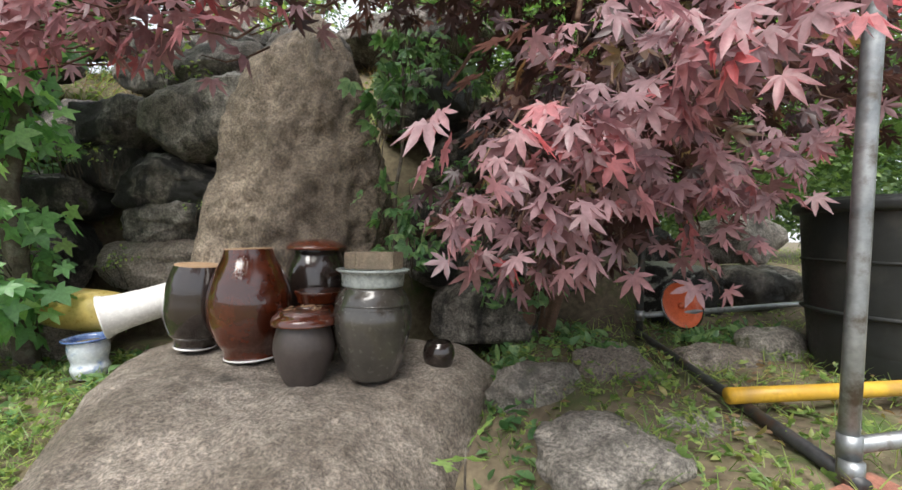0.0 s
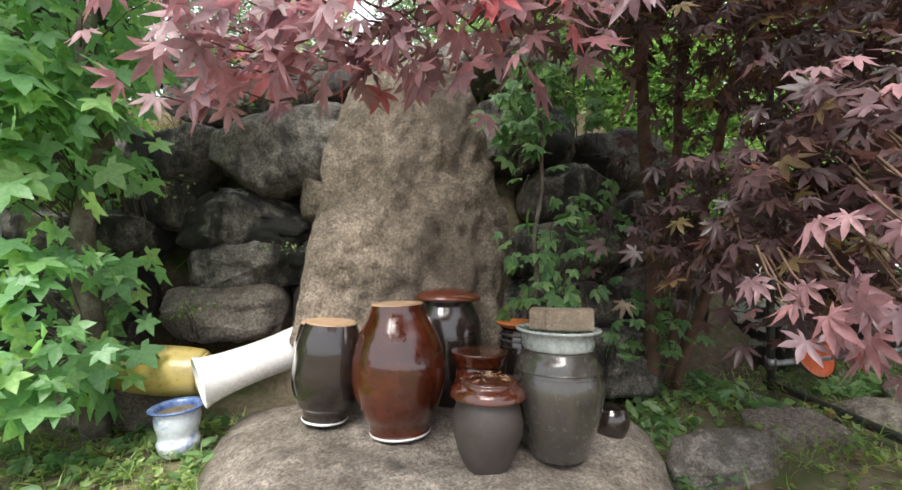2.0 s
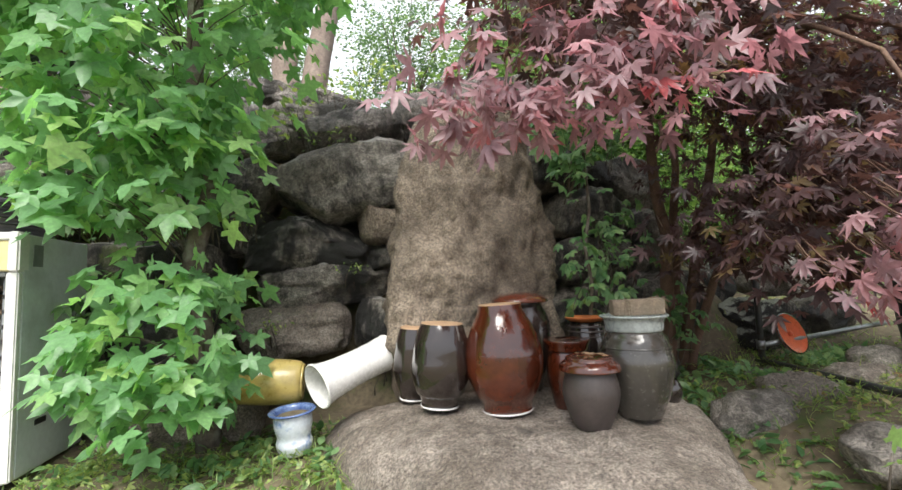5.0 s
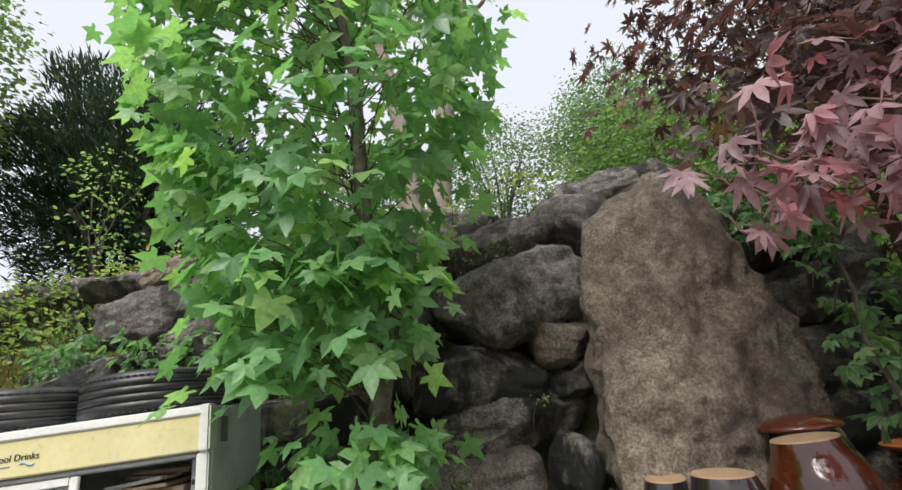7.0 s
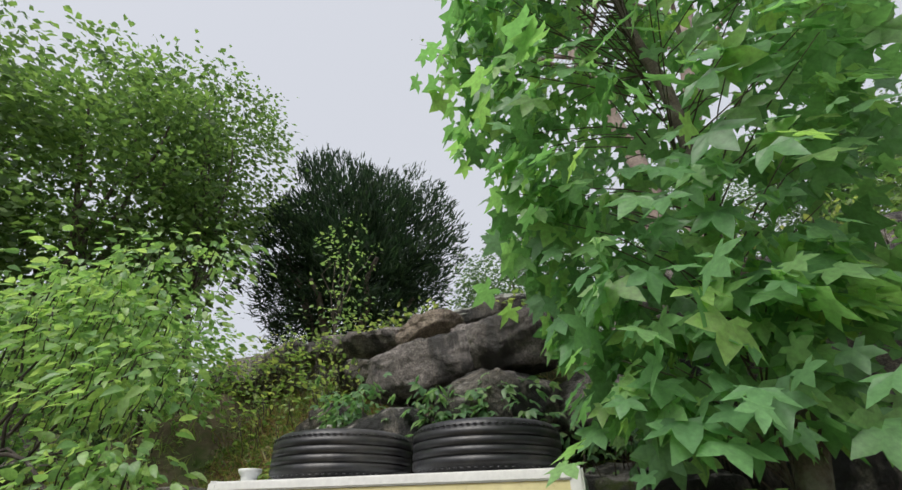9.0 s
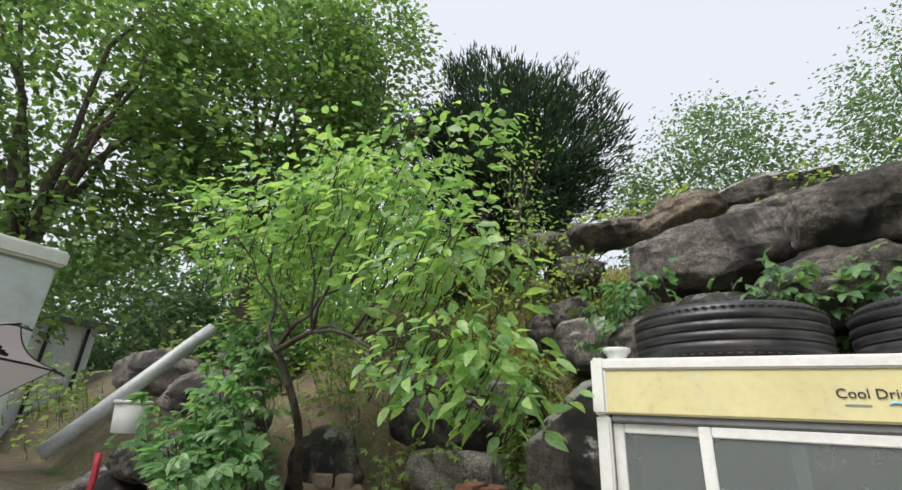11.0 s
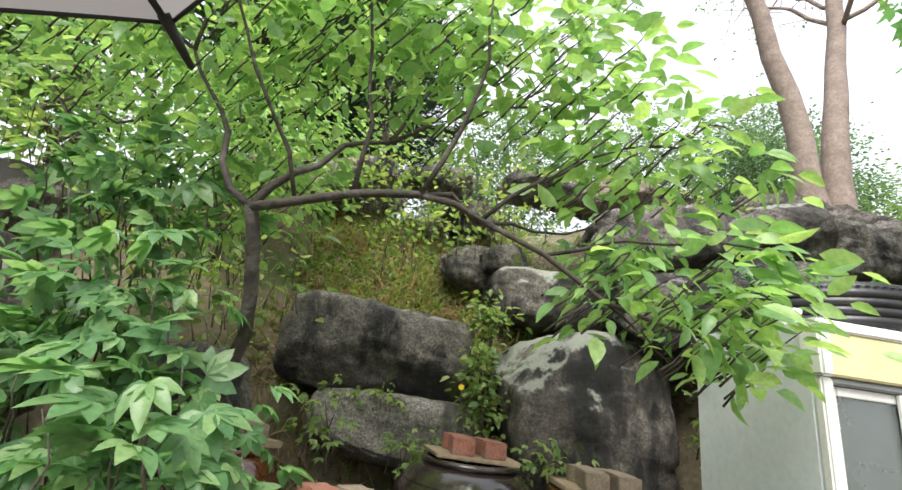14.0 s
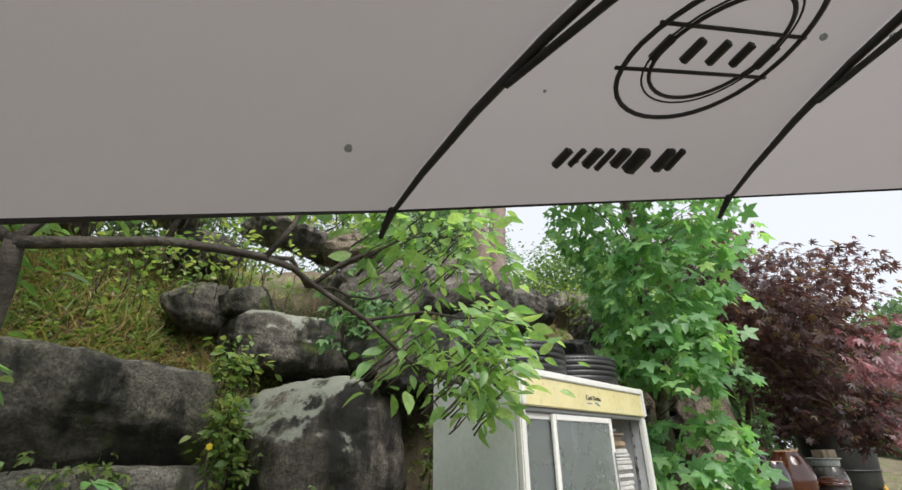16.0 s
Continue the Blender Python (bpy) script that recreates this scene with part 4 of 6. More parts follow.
disc = tagged(new("clay_lid"), "orange-red glazed jar lid leaning on a stone", "jar lid")
disc.matrix_basis = pose(1.44, 2.90, 0.80, 68, 24, 6)
piece("plate", lathe("plate", smooth_rows([(0.0, 0.0), (0.09, 0.002), (0.105, 0.012), (0.135, 0.018), (0.150, 0.030), (0.146, 0.036), (0.12, 0.028), (0.10, 0.022), (0.0, 0.014)], 3), 56), M_REDLID, disc)
piece("rim", lathe("rim", [(0.142, 0.030), (0.152, 0.032), (0.152, 0.040), (0.142, 0.040)], 56), M_BLACKGLAZE, disc, "dark worn rim")
piece("knob", lathe("knob", [(0.018, 0.012), (0.02, 0.03), (0.012, 0.036), (0.0, 0.037)], 20), M_REDLID, disc)

# ---- display fridge ----
FW, FD, FH = 1.49, 0.58, 1.14
fridge = tagged(new("display_fridge"), "old white display fridge with cream header and sliding glass doors", "fridge")
fridge.matrix_basis = pose(-4.568, 2.11, 0.413, 0, 0, 5.8)


def fbox(name, x0, x1, y0, y1, z0, z1, mat, label="", bevel=0.006, root=None):
    return part(name, box_bm(x0, x1, y0, y1, z0, z1, bevel), mat, root or fridge, label)


fbox("side_panel", 0.0, 0.035, 0.035, FD, 0.03, FH, M_WHITEMETAL)
side = fbox("side_panel", FW - 0.035, FW, 0.035, FD, 0.03, FH, M_WHITEMETAL)
fbox("back_panel", 0.035, FW - 0.035, FD - 0.03, FD - 0.002, 0.03, FH - 0.03, M_CAVITY, "grey inner back")
fbox("top_panel", 0.035, FW - 0.035, 0.06, FD, FH - 0.035, FH - 0.004, M_WHITEMETAL)
fbox("floor_panel", 0.035, FW - 0.035, 0.05, FD - 0.03, 0.10, 0.14, M_CAVITY)
fbox("kick_panel", 0.03, FW - 0.03, 0.015, 0.05, 0.02, 0.20, M_WHITEMETAL, "white lower front panel")
for x in (0.06, FW - 0.11):
    for y in (0.08, FD - 0.12):
        fbox("foot", x, x + 0.05, y, y + 0.05, 0.0, 0.03, M_GREYPLASTIC)
header = fbox("header", 0.012, FW - 0.012, -0.005, 0.06, FH - 0.175, FH - 0.034, M_CREAM, "faded cream yellow header panel")
fbox("header_top", 0.0, FW, -0.012, 0.065, FH - 0.033, FH + 0.004, M_WHITEPLASTIC, "white cap strip", 0.006, header)
fbox("end_cap", -0.006, 0.04, -0.014, 0.066, FH - 0.178, FH + 0.007, M_WHITEPLASTIC, "white corner cap", 0.008, header)
fbox("end_cap", FW - 0.04, FW + 0.006, -0.014, 0.066, FH - 0.178, FH + 0.007, M_WHITEPLASTIC, "white corner cap", 0.008, header)
fbox("corner_post", 0.0, 0.045, 0.0, 0.034, 0.03, FH - 0.18, M_WHITEPLASTIC, "white front post")
fbox("corner_post", FW - 0.05, FW, 0.0, 0.034, 0.03, FH - 0.18, M_WHITEPLASTIC, "white front post")
fbox("track", 0.045, FW - 0.05, 0.01, 0.05, FH - 0.20, FH - 0.176, M_GREYPLASTIC, "grey door track")
fbox("track", 0.045, FW - 0.05, 0.01, 0.05, 0.201, 0.22, M_GREYPLASTIC, "grey door track")
patch = fbox("tape_patch", FW - 0.001, FW + 0.0025, 0.10, 0.17, FH - 0.15, FH - 0.045, M_GREYPLASTIC, "grey patch where a label came off", 0.0, side)
for y in (0.16, 0.36):
    fbox("vent_slot", FW - 0.002, FW + 0.002, y, y + 0.085, 0.235, 0.262, M_INK, "dark vent slot", 0.0, side)


def door(x0, x1, y):
    d = tagged(new("sliding_door"), "white framed sliding glass door")
    d.parent = fridge
    z0, z1 = 0.222, FH - 0.202
    for a, b, c, e in ((x0, x0 + 0.035, z0, z1), (x1 - 0.035, x1, z0, z1), (x0 + 0.036, x1 - 0.036, z0, z0 + 0.03), (x0 + 0.036, x1 - 0.036, z1 - 0.03, z1)):
        part("door_frame", box_bm(a, b, y, y + 0.016, c, e, 0.003), M_WHITEPLASTIC, d)
    part("pane", box_bm(x0 + 0.034, x1 - 0.034, y + 0.006, y + 0.010, z0 + 0.028, z1 - 0.028, 0.0), M_GLASS, d, "dusty glass")
    part("handle", box_bm(x1 - 0.026, x1 - 0.012, y - 0.006, y + 0.002, 0.45, 0.75, 0.003), M_GREYPLASTIC, d, "grey recessed handle")
    return d


door(0.046, 0.56, 0.030)
door(0.30, 0.98, 0.012)
fbox("shelf_rail", FW - 0.10, FW - 0.075, 0.07, 0.085, 0.16, FH - 0.2, M_STEEL, "slotted steel shelf rail")
for k in range(9):
    fbox("rail_slot", FW - 0.095, FW - 0.080, 0.0685, 0.0705, 0.28 + k * 0.07, 0.30 + k * 0.07, M_INK, "", 0.0)

txt = bpy.data.curves.new("header_text", "FONT")
txt.body, txt.size, txt.extrude, txt.align_x = "Cool Drinks", 0.036, 0.0006, "CENTER"
tmp = new("header_text", txt)
me = bpy.data.meshes.new_from_object(tmp)
bpy.data.objects.remove(tmp)
piece("header_text", me, M_INK, header, "black words Cool Drinks", pose(0.74, -0.0075, FH - 0.112, 90, 0, 0))
wave = []
for k in range(9):
    u = k / 8
    wave.append(((0.755 + 0.06 * u), -0.0062, FH - 0.128 + 0.006 * math.sin(u * 6)))
piece("header_wave", tube("header_wave", wave, [0.001] + [0.004] * 7 + [0.001], 6), M_BLUEPRINT, header, "light blue wave under the words")
part("header_line", box_bm(0.665, 0.72, -0.0068, -0.0045, FH - 0.133, FH - 0.128, 0.0), M_GREYPLASTIC, header, "small grey line of print")

random.seed(7)
G6 = "planks stacked in the fridge"
zz = 0.14
first = True
while zz < 0.86:
    h = random.uniform(0.014, 0.03)
    ragged = 0.02 if zz < 0.72 else 0.07
    bm = box_bm(0.99 + random.uniform(-0.01, 0.02), FW - 0.115 - random.uniform(0, 0.02) - ragged * random.random(), 0.075 + random.uniform(0, 0.02) + ragged * random.random() * 0.6, FD - 0.06, zz, zz + h, 0.004, 0.003)
    ob = part("plank", bm, M_PAPERWOOD if zz < 0.74 else M_BOARD, None)
    ob.matrix_basis = fridge.matrix_basis @ Matrix.Rotation(radians(random.uniform(-0.25, 0.25)), 4, "Z")
    tagged(ob, "grey weathered plank in a stack inside the fridge", "plank", G6)
    zz += h + 0.0012
for k in range(6):
    bm = box_bm(-0.12, 0.12, -0.025, 0.025, 0, 0.014, 0.004, 0.003)
    ob = part("plank", bm, M_BOARD if k % 3 else M_PAPERWOOD, None)
    ob.matrix_basis = fridge.matrix_basis @ pose(1.13 + 0.03 * (k % 3), 0.14 + 0.05 * k, zz + 0.004 + 0.015 * (k % 3), random.uniform(-3, 3), random.uniform(-5, 5), random.uniform(-25, 25))
    tagged(ob, "short broken board lying on the plank stack", "plank", G6)

cup = tagged(new("plastic_cup"), "small white plastic cup on the fridge top", "cup")
cup.matrix_basis = fridge.matrix_basis @ pose(0.055, 0.16, FH - 0.002)
piece("body", lathe("body", smooth_rows([(0.028, 0.0), (0.030, 0.004), (0.036, 0.035), (0.048, 0.05), (0.050, 0.062), (0.044, 0.062), (0.034, 0.04), (0.0, 0.03)], 3), 32), M_WHITEPLASTIC, cup)


def tyre(x, y, turn, tipped):
    root = tagged(new("tyre"), "worn black car tyre lying flat on the fridge top", "tyre", "tyres on the fridge")
    root.matrix_basis = fridge.matrix_basis @ pose(x, y, FH - 0.002, tipped, 0, turn)
    R0, w = 0.315, 0.20
    prof = [(0.19, 0.03), (0.20, 0.012), (0.25, 0.0), (0.285, 0.008), (0.305, 0.028)]
    for k in range(4):
        z0 = 0.035 + k * 0.033
        prof += [(R0, z0), (R0, z0 + 0.024), (R0 - 0.009, z0 + 0.026), (R0 - 0.009, z0 + 0.031)]
    prof += [(0.307, w - 0.026), (0.287, w - 0.008), (0.25, w), (0.20, w - 0.012), (0.19, w - 0.03), (0.20, w - 0.02), (0.27, w - 0.03), (0.28, 0.10), (0.27, 0.03), (0.20, 0.02), (0.19, 0.03)]
    piece("carcass", lathe("carcass", prof, 72), M_RUBBER, root)
    lugs = []
    for k in range(72):
        a = 2 * math.pi * k / 72
        for z0 in (0.020, w - 0.030):
            c = Vector((math.cos(a) * 0.306, math.sin(a) * 0.306, z0))
            d = Vector((-math.sin(a), math.cos(a), 0)) * 0.007
            o = Vector((math.cos(a), math.sin(a), 0)) * 0.006
            lugs.append(tube_rows([c - d + o, c + d + o], [0.003, 0.003], 4))
    piece("tread_lugs", joined("tread_lugs", lugs), M_RUBBER, root, "worn shoulder lugs")["kind"] = "stuff"
    return root


tyre(0.42, 0.33, 0, 0)
tyre(1.10, 0.325, 40, 0)

# ---- covered jars with boards and bricks ----
G7 = "covered jars before the mossy boulders"


def covered(x, y, top, r, board_turn, material, jar_label, tilt=0.0, bricks=(M_BRICKGREY, M_BRICKGREY), bw=0.40, brick_turn=0.0, bd=0.26):
    z0 = gz(x, y) - 0.02
    h = top - z0
    rows = [(r * 0.55, 0), (r * 0.6, 0.01), (r * 0.85, h * 0.25), (r, h * 0.55), (r * 0.97, h * 0.70), (r * 0.78, h * 0.88), (r * 0.60, h * 0.955), (r * 0.64, h - 0.004)]
    pot = jar(x, y, z0, rows, material, jar_label, "storage_jar", (0, 0), G7)
    piece("lip", lathe("lip", [(r * 0.60, h - 0.03), (r * 0.66, h - 0.024), (r * 0.67, h - 0.010), (r * 0.64, h - 0.004), (r * 0.58, h - 0.004)], 48), material, pot)
    piece("shoulder_band", lathe("shoulder_band", [(r * 0.868, h * 0.80), (r * 0.885, h * 0.805), (r * 0.862, h * 0.815)], 56), material, pot)
    bd_ob = part("board_lid", box_bm(-bw / 2, bw / 2, -bd / 2, bd / 2, 0.0, 0.022, 0.004, 0.004), M_BOARD, None)
    bd_ob.matrix_basis = pose(x, y, top - 0.003, 0, tilt, board_turn)
    tagged(bd_ob, "weathered plywood board covering a storage jar", "board", "boards on the covered jars")
    for k, m in enumerate(bricks):
        s = (k - 0.5) * 0.135
        p = bd_ob.matrix_basis @ Vector((s, random.uniform(-0.015, 0.015) - 0.02, 0.0))
        paver(p.x, p.y, p.z + 0.0195, board_turn + 90 + brick_turn + random.uniform(-7, 7), m, ("red" if m is M_BRICKRED else "grey-brown") + " worn paving brick on a board lid", "bricks on the covered jars")


random.seed(21)
covered(-6.58, 2.78, 0.872, 0.27, 50, M_BROWNGLAZE, "brown glazed storage jar under a board and two bricks", 1.5, bd=0.24)
covered(-6.03, 2.45, 0.735, 0.28, 15, M_BROWNGLAZE, "reddish brown storage jar under a board and two bricks", 0, (M_BRICKRED, M_BRICKGREY), 0.37, 18)
covered(-5.54, 2.98, 0.905, 0.345, 12, M_BLACKGLAZE, "large black-brown storage jar under a board and two bricks", 1.5, (M_BRICKRED, M_BRICKRED), 0.39)
covered(-4.98, 2.86, 0.85, 0.33, 2, M_BROWNGLAZE, "broad red-brown storage jar under a board and two bricks", 1.5, (M_BRICKGREY, M_BRICKGREY), 0.39)

# ---- bucket, pipe, can and cabinet at the far end ----
bucket = tagged(new("plastic_bucket"), "white plastic bucket standing on a rock ledge", "bucket")
bucket.matrix_basis = pose(-7.66, 1.90, 1.15, 0, 0, 0) @ Matrix.Diagonal((0.8, 0.8, 0.8, 1))
piece("body", lathe("body", [(0.0, 0.004), (0.105, 0.0), (0.108, 0.006), (0.132, 0.245), (0.128, 0.245), (0.102, 0.012), (0.0, 0.012)], 40), M_WHITEPLASTIC, bucket)
piece("rim", lathe("rim", [(0.130, 0.225), (0.143, 0.228), (0.145, 0.250), (0.134, 0.255), (0.128, 0.248)], 40), M_WHITEPLASTIC, bucket)
bar("handle", (-0.14, 0.0, 0.22), (0.14, 0.02, 0.22), 0.004, M_STEEL, bucket)

gpipe = piece("grey_pipe", tube("grey_pipe", bent((-7.78, 1.52, 1.02), (-7.75, 2.36, 1.93), (0, 0, 0), 6, 0.003), [0.05] * 6, 20), M_GREYPIPE)
tagged(gpipe, "grey plastic pipe leaning up the boulder slope", "pipe")

can = tagged(new("plastic_can"), "white translucent plastic can lying on the ground", "jerrycan")
can.matrix_basis = pose(-7.38, 1.62, 0.60, 0, -6, 62) @ Matrix.Diagonal((0.82, 0.82, 0.82, 1))
part("body", box_bm(-0.19, 0.19, -0.11, 0.11, 0.0, 0.25, 0.035), M_WHITEPLASTIC, can, "", True)
bar("handle", (-0.08, 0.0, 0.262), (0.08, 0.0, 0.262), 0.013, M_WHITEPLASTIC, can)
piece("cap", tube("cap", [(0.13, 0, 0.245), (0.13, 0, 0.285)], [0.028, 0.028], 20), M_INK, can, "black screw cap")
hose = piece("hose", tube("hose", bent((-7.50, 1.72, 0.62), (-7.54, 1.74, 1.04), (0.03, 0, 0), 7, 0.004), [0.019] * 7, 14), M_RED)
tagged(hose, "short red plastic hose leaning behind the can", "hose")
rock(-7.38, 1.64, 0.42, 0.6, 0.5, 0.38, M_STEP, 10, 0, 3.2, 0.08, 4, "low stone under the plastic can", group=G4)
tub = piece("green_tub", lathe("green_tub", [(0.0, 0.0), (0.10, 0.0), (0.13, 0.2), (0.135, 0.2), (0.135, 0.21), (0.12, 0.21), (0.09, 0.02), (0.0, 0.02)], 36), M_GREENPLASTIC, m=pose(-7.25, 1.25, gz(-7.25, 1.25) + 0.0))
tagged(tub, "green plastic tub standing on the ground", "tub")

cabinet = tagged(new("white_cabinet"), "white steel cabinet with a dark handle slot", "cabinet")
cabinet.matrix_basis = pose(-7.50, 0.85, gz(-7.50, 0.85) - 0.02, 0, 0, 100)
part("body", box_bm(-0.4, 0.4, 0, 0.55, 0.02, 2.12, 0.02), M_WHITEMETAL, cabinet)
part("top", box_bm(-0.43, 0.43, -0.03, 0.58, 2.122, 2.22, 0.015), M_WHITEPLASTIC, cabinet, "white overhanging top")
part("door", box_bm(-0.385, 0.385, -0.022, -0.001, 0.12, 1.97, 0.008), M_WHITEMETAL, cabinet)
part("handle", box_bm(-0.12, 0.06, -0.028, -0.0225, 1.80, 1.88, 0.003), M_INK, cabinet, "dark handle slot")

# ---- plants ----
rs = np.random.default_rng(11)


def plant(name, label, category="plant", group="", kind=""):
    return tagged(new(name), label, category, group, kind)


def limb_points(rng, a, b, bow, n=7, wob=0.03):
    a, b = np.array(a, float), np.array(b, float)
    u = np.linspace(0, 1, n)[:, None]
    p = a + (b - a) * u + np.array(bow) * 4 * u * (1 - u)
    p[1:-1] += rng.normal(0, wob, (n - 2, 3))
    return [tuple(q) for q in p]


def limb(root, name, pts, r0, r1, bark, sides=8, label=""):
    rad = list(np.linspace(r0, r1, len(pts)))
    return piece(name, tube(name, pts, rad, sides), bark, root, label)


def twigs(root, name, starts, ends, r, bark, rng, sag=-0.03):
    rows = []
    for a, b in zip(starts, ends):
        pts = limb_points(rng, a, b, (0, 0, sag), 4, 0.006)
        rows.append(tube_rows(pts, list(np.linspace(r, r * 0.35, 4)), 5))
    ob = piece(name, joined(name, rows), bark, root)
    ob["kind"] = "stuff"
    return ob


def leaves(root, name, kind, pos, tips, sizes, material, rng, flat=0.5, label=""):
    ob = piece(name, leaf_cloud(name, kind, pos, tips, sizes, rng, flat), material, root, label)
    ob["kind"] = "stuff"
    return ob


# the lobed-leaf tree between the fridge and the dry wall
def lobed_tree():
    rng = np.random.default_rng(3)
    root = plant("lobed_leaf_tree", "slender young tree with large green star-shaped lobed leaves", "tree")
    limb(root, "trunk", limb_points(rng, (-2.36, 2.52, 0.36), (-2.50, 2.42, 4.4), (0.03, -0.05, 0), 12, 0.02), 0.062, 0.022, M_BARK, 12)
    P, T, A, B = [], [], [], []
    for k in range(440):
        z = rng.uniform(1.62, 4.9)
        a = rng.uniform(0, 2 * math.pi)
        wide = 0.60 + 0.16 * math.sin(z * 2.3) + (0.10 if z > 2.2 else -0.12 * (2.2 - z))
        r = wide * rng.uniform(0.45, 1.0) ** 0.5
        ox = -2.52 - 0.10 * (z < 2.4)
        c = np.array((ox + 1.08 * r * math.cos(a), 2.22 + 0.86 * r * math.sin(a), z))
        out = np.array((math.cos(a), math.sin(a), 0))
        if (c[1] > 2.85 and z < 2.4) or (c[0] < -2.95 and z < 1.95):
            continue
        n = rng.integers(5, 9)
        p, t = spray(rng, c, (0.10, 0.10, 0.06), n, out * 0.9, 1.15)
        P.append(p)
        T.append(t)
        A.append((-2.46, 2.45, z - 0.25))
        B.append(c)
    for k in range(58):
        a, h = rng.uniform(0, 2 * math.pi), rng.uniform(-1, 1)
        c = np.array((-2.46 + 0.32 * math.cos(a) * math.sqrt(1 - h * h * 0.8), 2.24 + 0.32 * math.sin(a), 1.02 + 0.36 * h))
        p, t = spray(rng, c, (0.07, 0.07, 0.05), 6, np.array((math.cos(a), math.sin(a) - 0.5, 0)) * 0.8, 1.1)
        P.append(p)
        T.append(t)
        A.append((-2.37, 2.5, 0.85))
        B.append(c)
    twigs(root, "twig", A[::3], B[::3], 0.0045, M_BARK, rng, 0.06)
    P, T = np.concatenate(P), np.concatenate(T)
    leaves(root, "crown", L_GREEN, P, T, rng.uniform(0.06, 0.125, len(P)), G_LOBED, rng, 0.45)


lobed_tree()


# the purple maple over the jars
def maple():
    rng = np.random.default_rng(5)
    root = plant("purple_maple", "purple-leaved maple with sprays toned pink for sky light overhanging the jars", "tree")
    stems = (
        ((0.50, 2.92, 0.50), (0.38, 2.78, 2.6), (0.06, 0, 0), 0.055),
        ((0.58, 2.90, 0.50), (0.95, 2.70, 2.5), (-0.04, 0, 0), 0.045),
        ((0.54, 2.96, 0.50), (0.72, 2.95, 2.9), (0.05, 0, 0), 0.04),
        ((0.60, 2.84, 0.50), (1.30, 2.3, 2.4), (-0.1, 0.1, 0), 0.034),
    )
    for a, b, bow, r in stems:
        limb(root, "stem", limb_points(rng, a, b, bow, 9, 0.015), r, r * 0.5, M_REDBARK, 10)
    arms = (
        ((0.38, 2.78, 2.6), (-0.75, 1.30, 2.25), (0, 0, 0.35)),
        ((0.38, 2.78, 2.5), (-0.30, 1.20, 2.15), (0, 0, 0.3)),
        ((0.95, 2.70, 2.5), (0.35, 1.15, 1.75), (0, 0, 0.4)),
        ((0.95, 2.70, 2.5), (0.95, 1.30, 2.0), (0, 0, 0.35)),
        ((1.30, 2.3, 2.4), (1.7, 1.5, 2.1), (0, 0, 0.3)),
        ((0.72, 2.95, 2.9), (1.8, 2.4, 2.7), (0, 0, 0.3)),
        ((0.38, 2.78, 2.3), (0.0, 2.1, 1.9), (0, 0, 0.15)),
    )
    for a, b, bow in arms:
        limb(root, "limb", limb_points(rng, a, b, bow, 9, 0.02), 0.022, 0.007, M_REDBARK, 8)
    # bulk of the crown, its shade painted into the dark leaf colour
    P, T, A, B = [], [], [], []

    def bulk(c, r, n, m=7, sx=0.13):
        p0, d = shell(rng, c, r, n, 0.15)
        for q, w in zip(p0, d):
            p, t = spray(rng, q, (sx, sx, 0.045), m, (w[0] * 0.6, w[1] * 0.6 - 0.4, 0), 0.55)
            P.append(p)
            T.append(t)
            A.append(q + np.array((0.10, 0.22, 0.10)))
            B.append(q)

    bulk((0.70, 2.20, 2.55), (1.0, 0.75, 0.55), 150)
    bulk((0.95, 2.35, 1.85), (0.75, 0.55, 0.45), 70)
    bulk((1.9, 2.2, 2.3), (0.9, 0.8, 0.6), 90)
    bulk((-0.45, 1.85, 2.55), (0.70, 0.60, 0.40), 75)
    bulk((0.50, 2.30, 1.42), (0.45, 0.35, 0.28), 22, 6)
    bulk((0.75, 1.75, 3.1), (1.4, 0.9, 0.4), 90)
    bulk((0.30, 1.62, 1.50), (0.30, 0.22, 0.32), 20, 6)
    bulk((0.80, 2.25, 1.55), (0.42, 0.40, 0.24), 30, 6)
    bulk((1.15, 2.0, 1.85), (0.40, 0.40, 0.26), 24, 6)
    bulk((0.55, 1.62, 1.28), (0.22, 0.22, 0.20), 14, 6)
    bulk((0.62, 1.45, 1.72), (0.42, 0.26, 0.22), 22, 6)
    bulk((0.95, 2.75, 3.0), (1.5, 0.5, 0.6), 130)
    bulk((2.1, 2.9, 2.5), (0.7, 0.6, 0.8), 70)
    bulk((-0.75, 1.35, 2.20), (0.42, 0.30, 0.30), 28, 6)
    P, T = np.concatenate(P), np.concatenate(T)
    leaves(root, "crown", L_MAPLE, P, T, rng.uniform(0.055, 0.095, len(P)), G_MAPLE, rng, 0.5, "purple leaves with the crown's shade painted in dark")
    # sprays at the tips: same leaves, sky light painted in as pink; red tips
    P, T = [], []

    def tips_at(c, r, n, m=4, d=0.85):
        for _ in range(int(n * 1.5)):
            q = np.array(c) + rng.normal(0, 1, 3) * np.array(r) * 0.55
            p, t = spray(rng, q, (0.065, 0.06, 0.03), m, (rng.normal(-0.1, 0.3), -0.7, 0), d)
            P.append(p)
            T.append(t)
            A.append(q + np.array((0.08, 0.24, 0.12)))
            B.append(q)

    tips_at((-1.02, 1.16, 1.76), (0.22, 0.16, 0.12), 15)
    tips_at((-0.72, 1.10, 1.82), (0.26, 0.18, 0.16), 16)
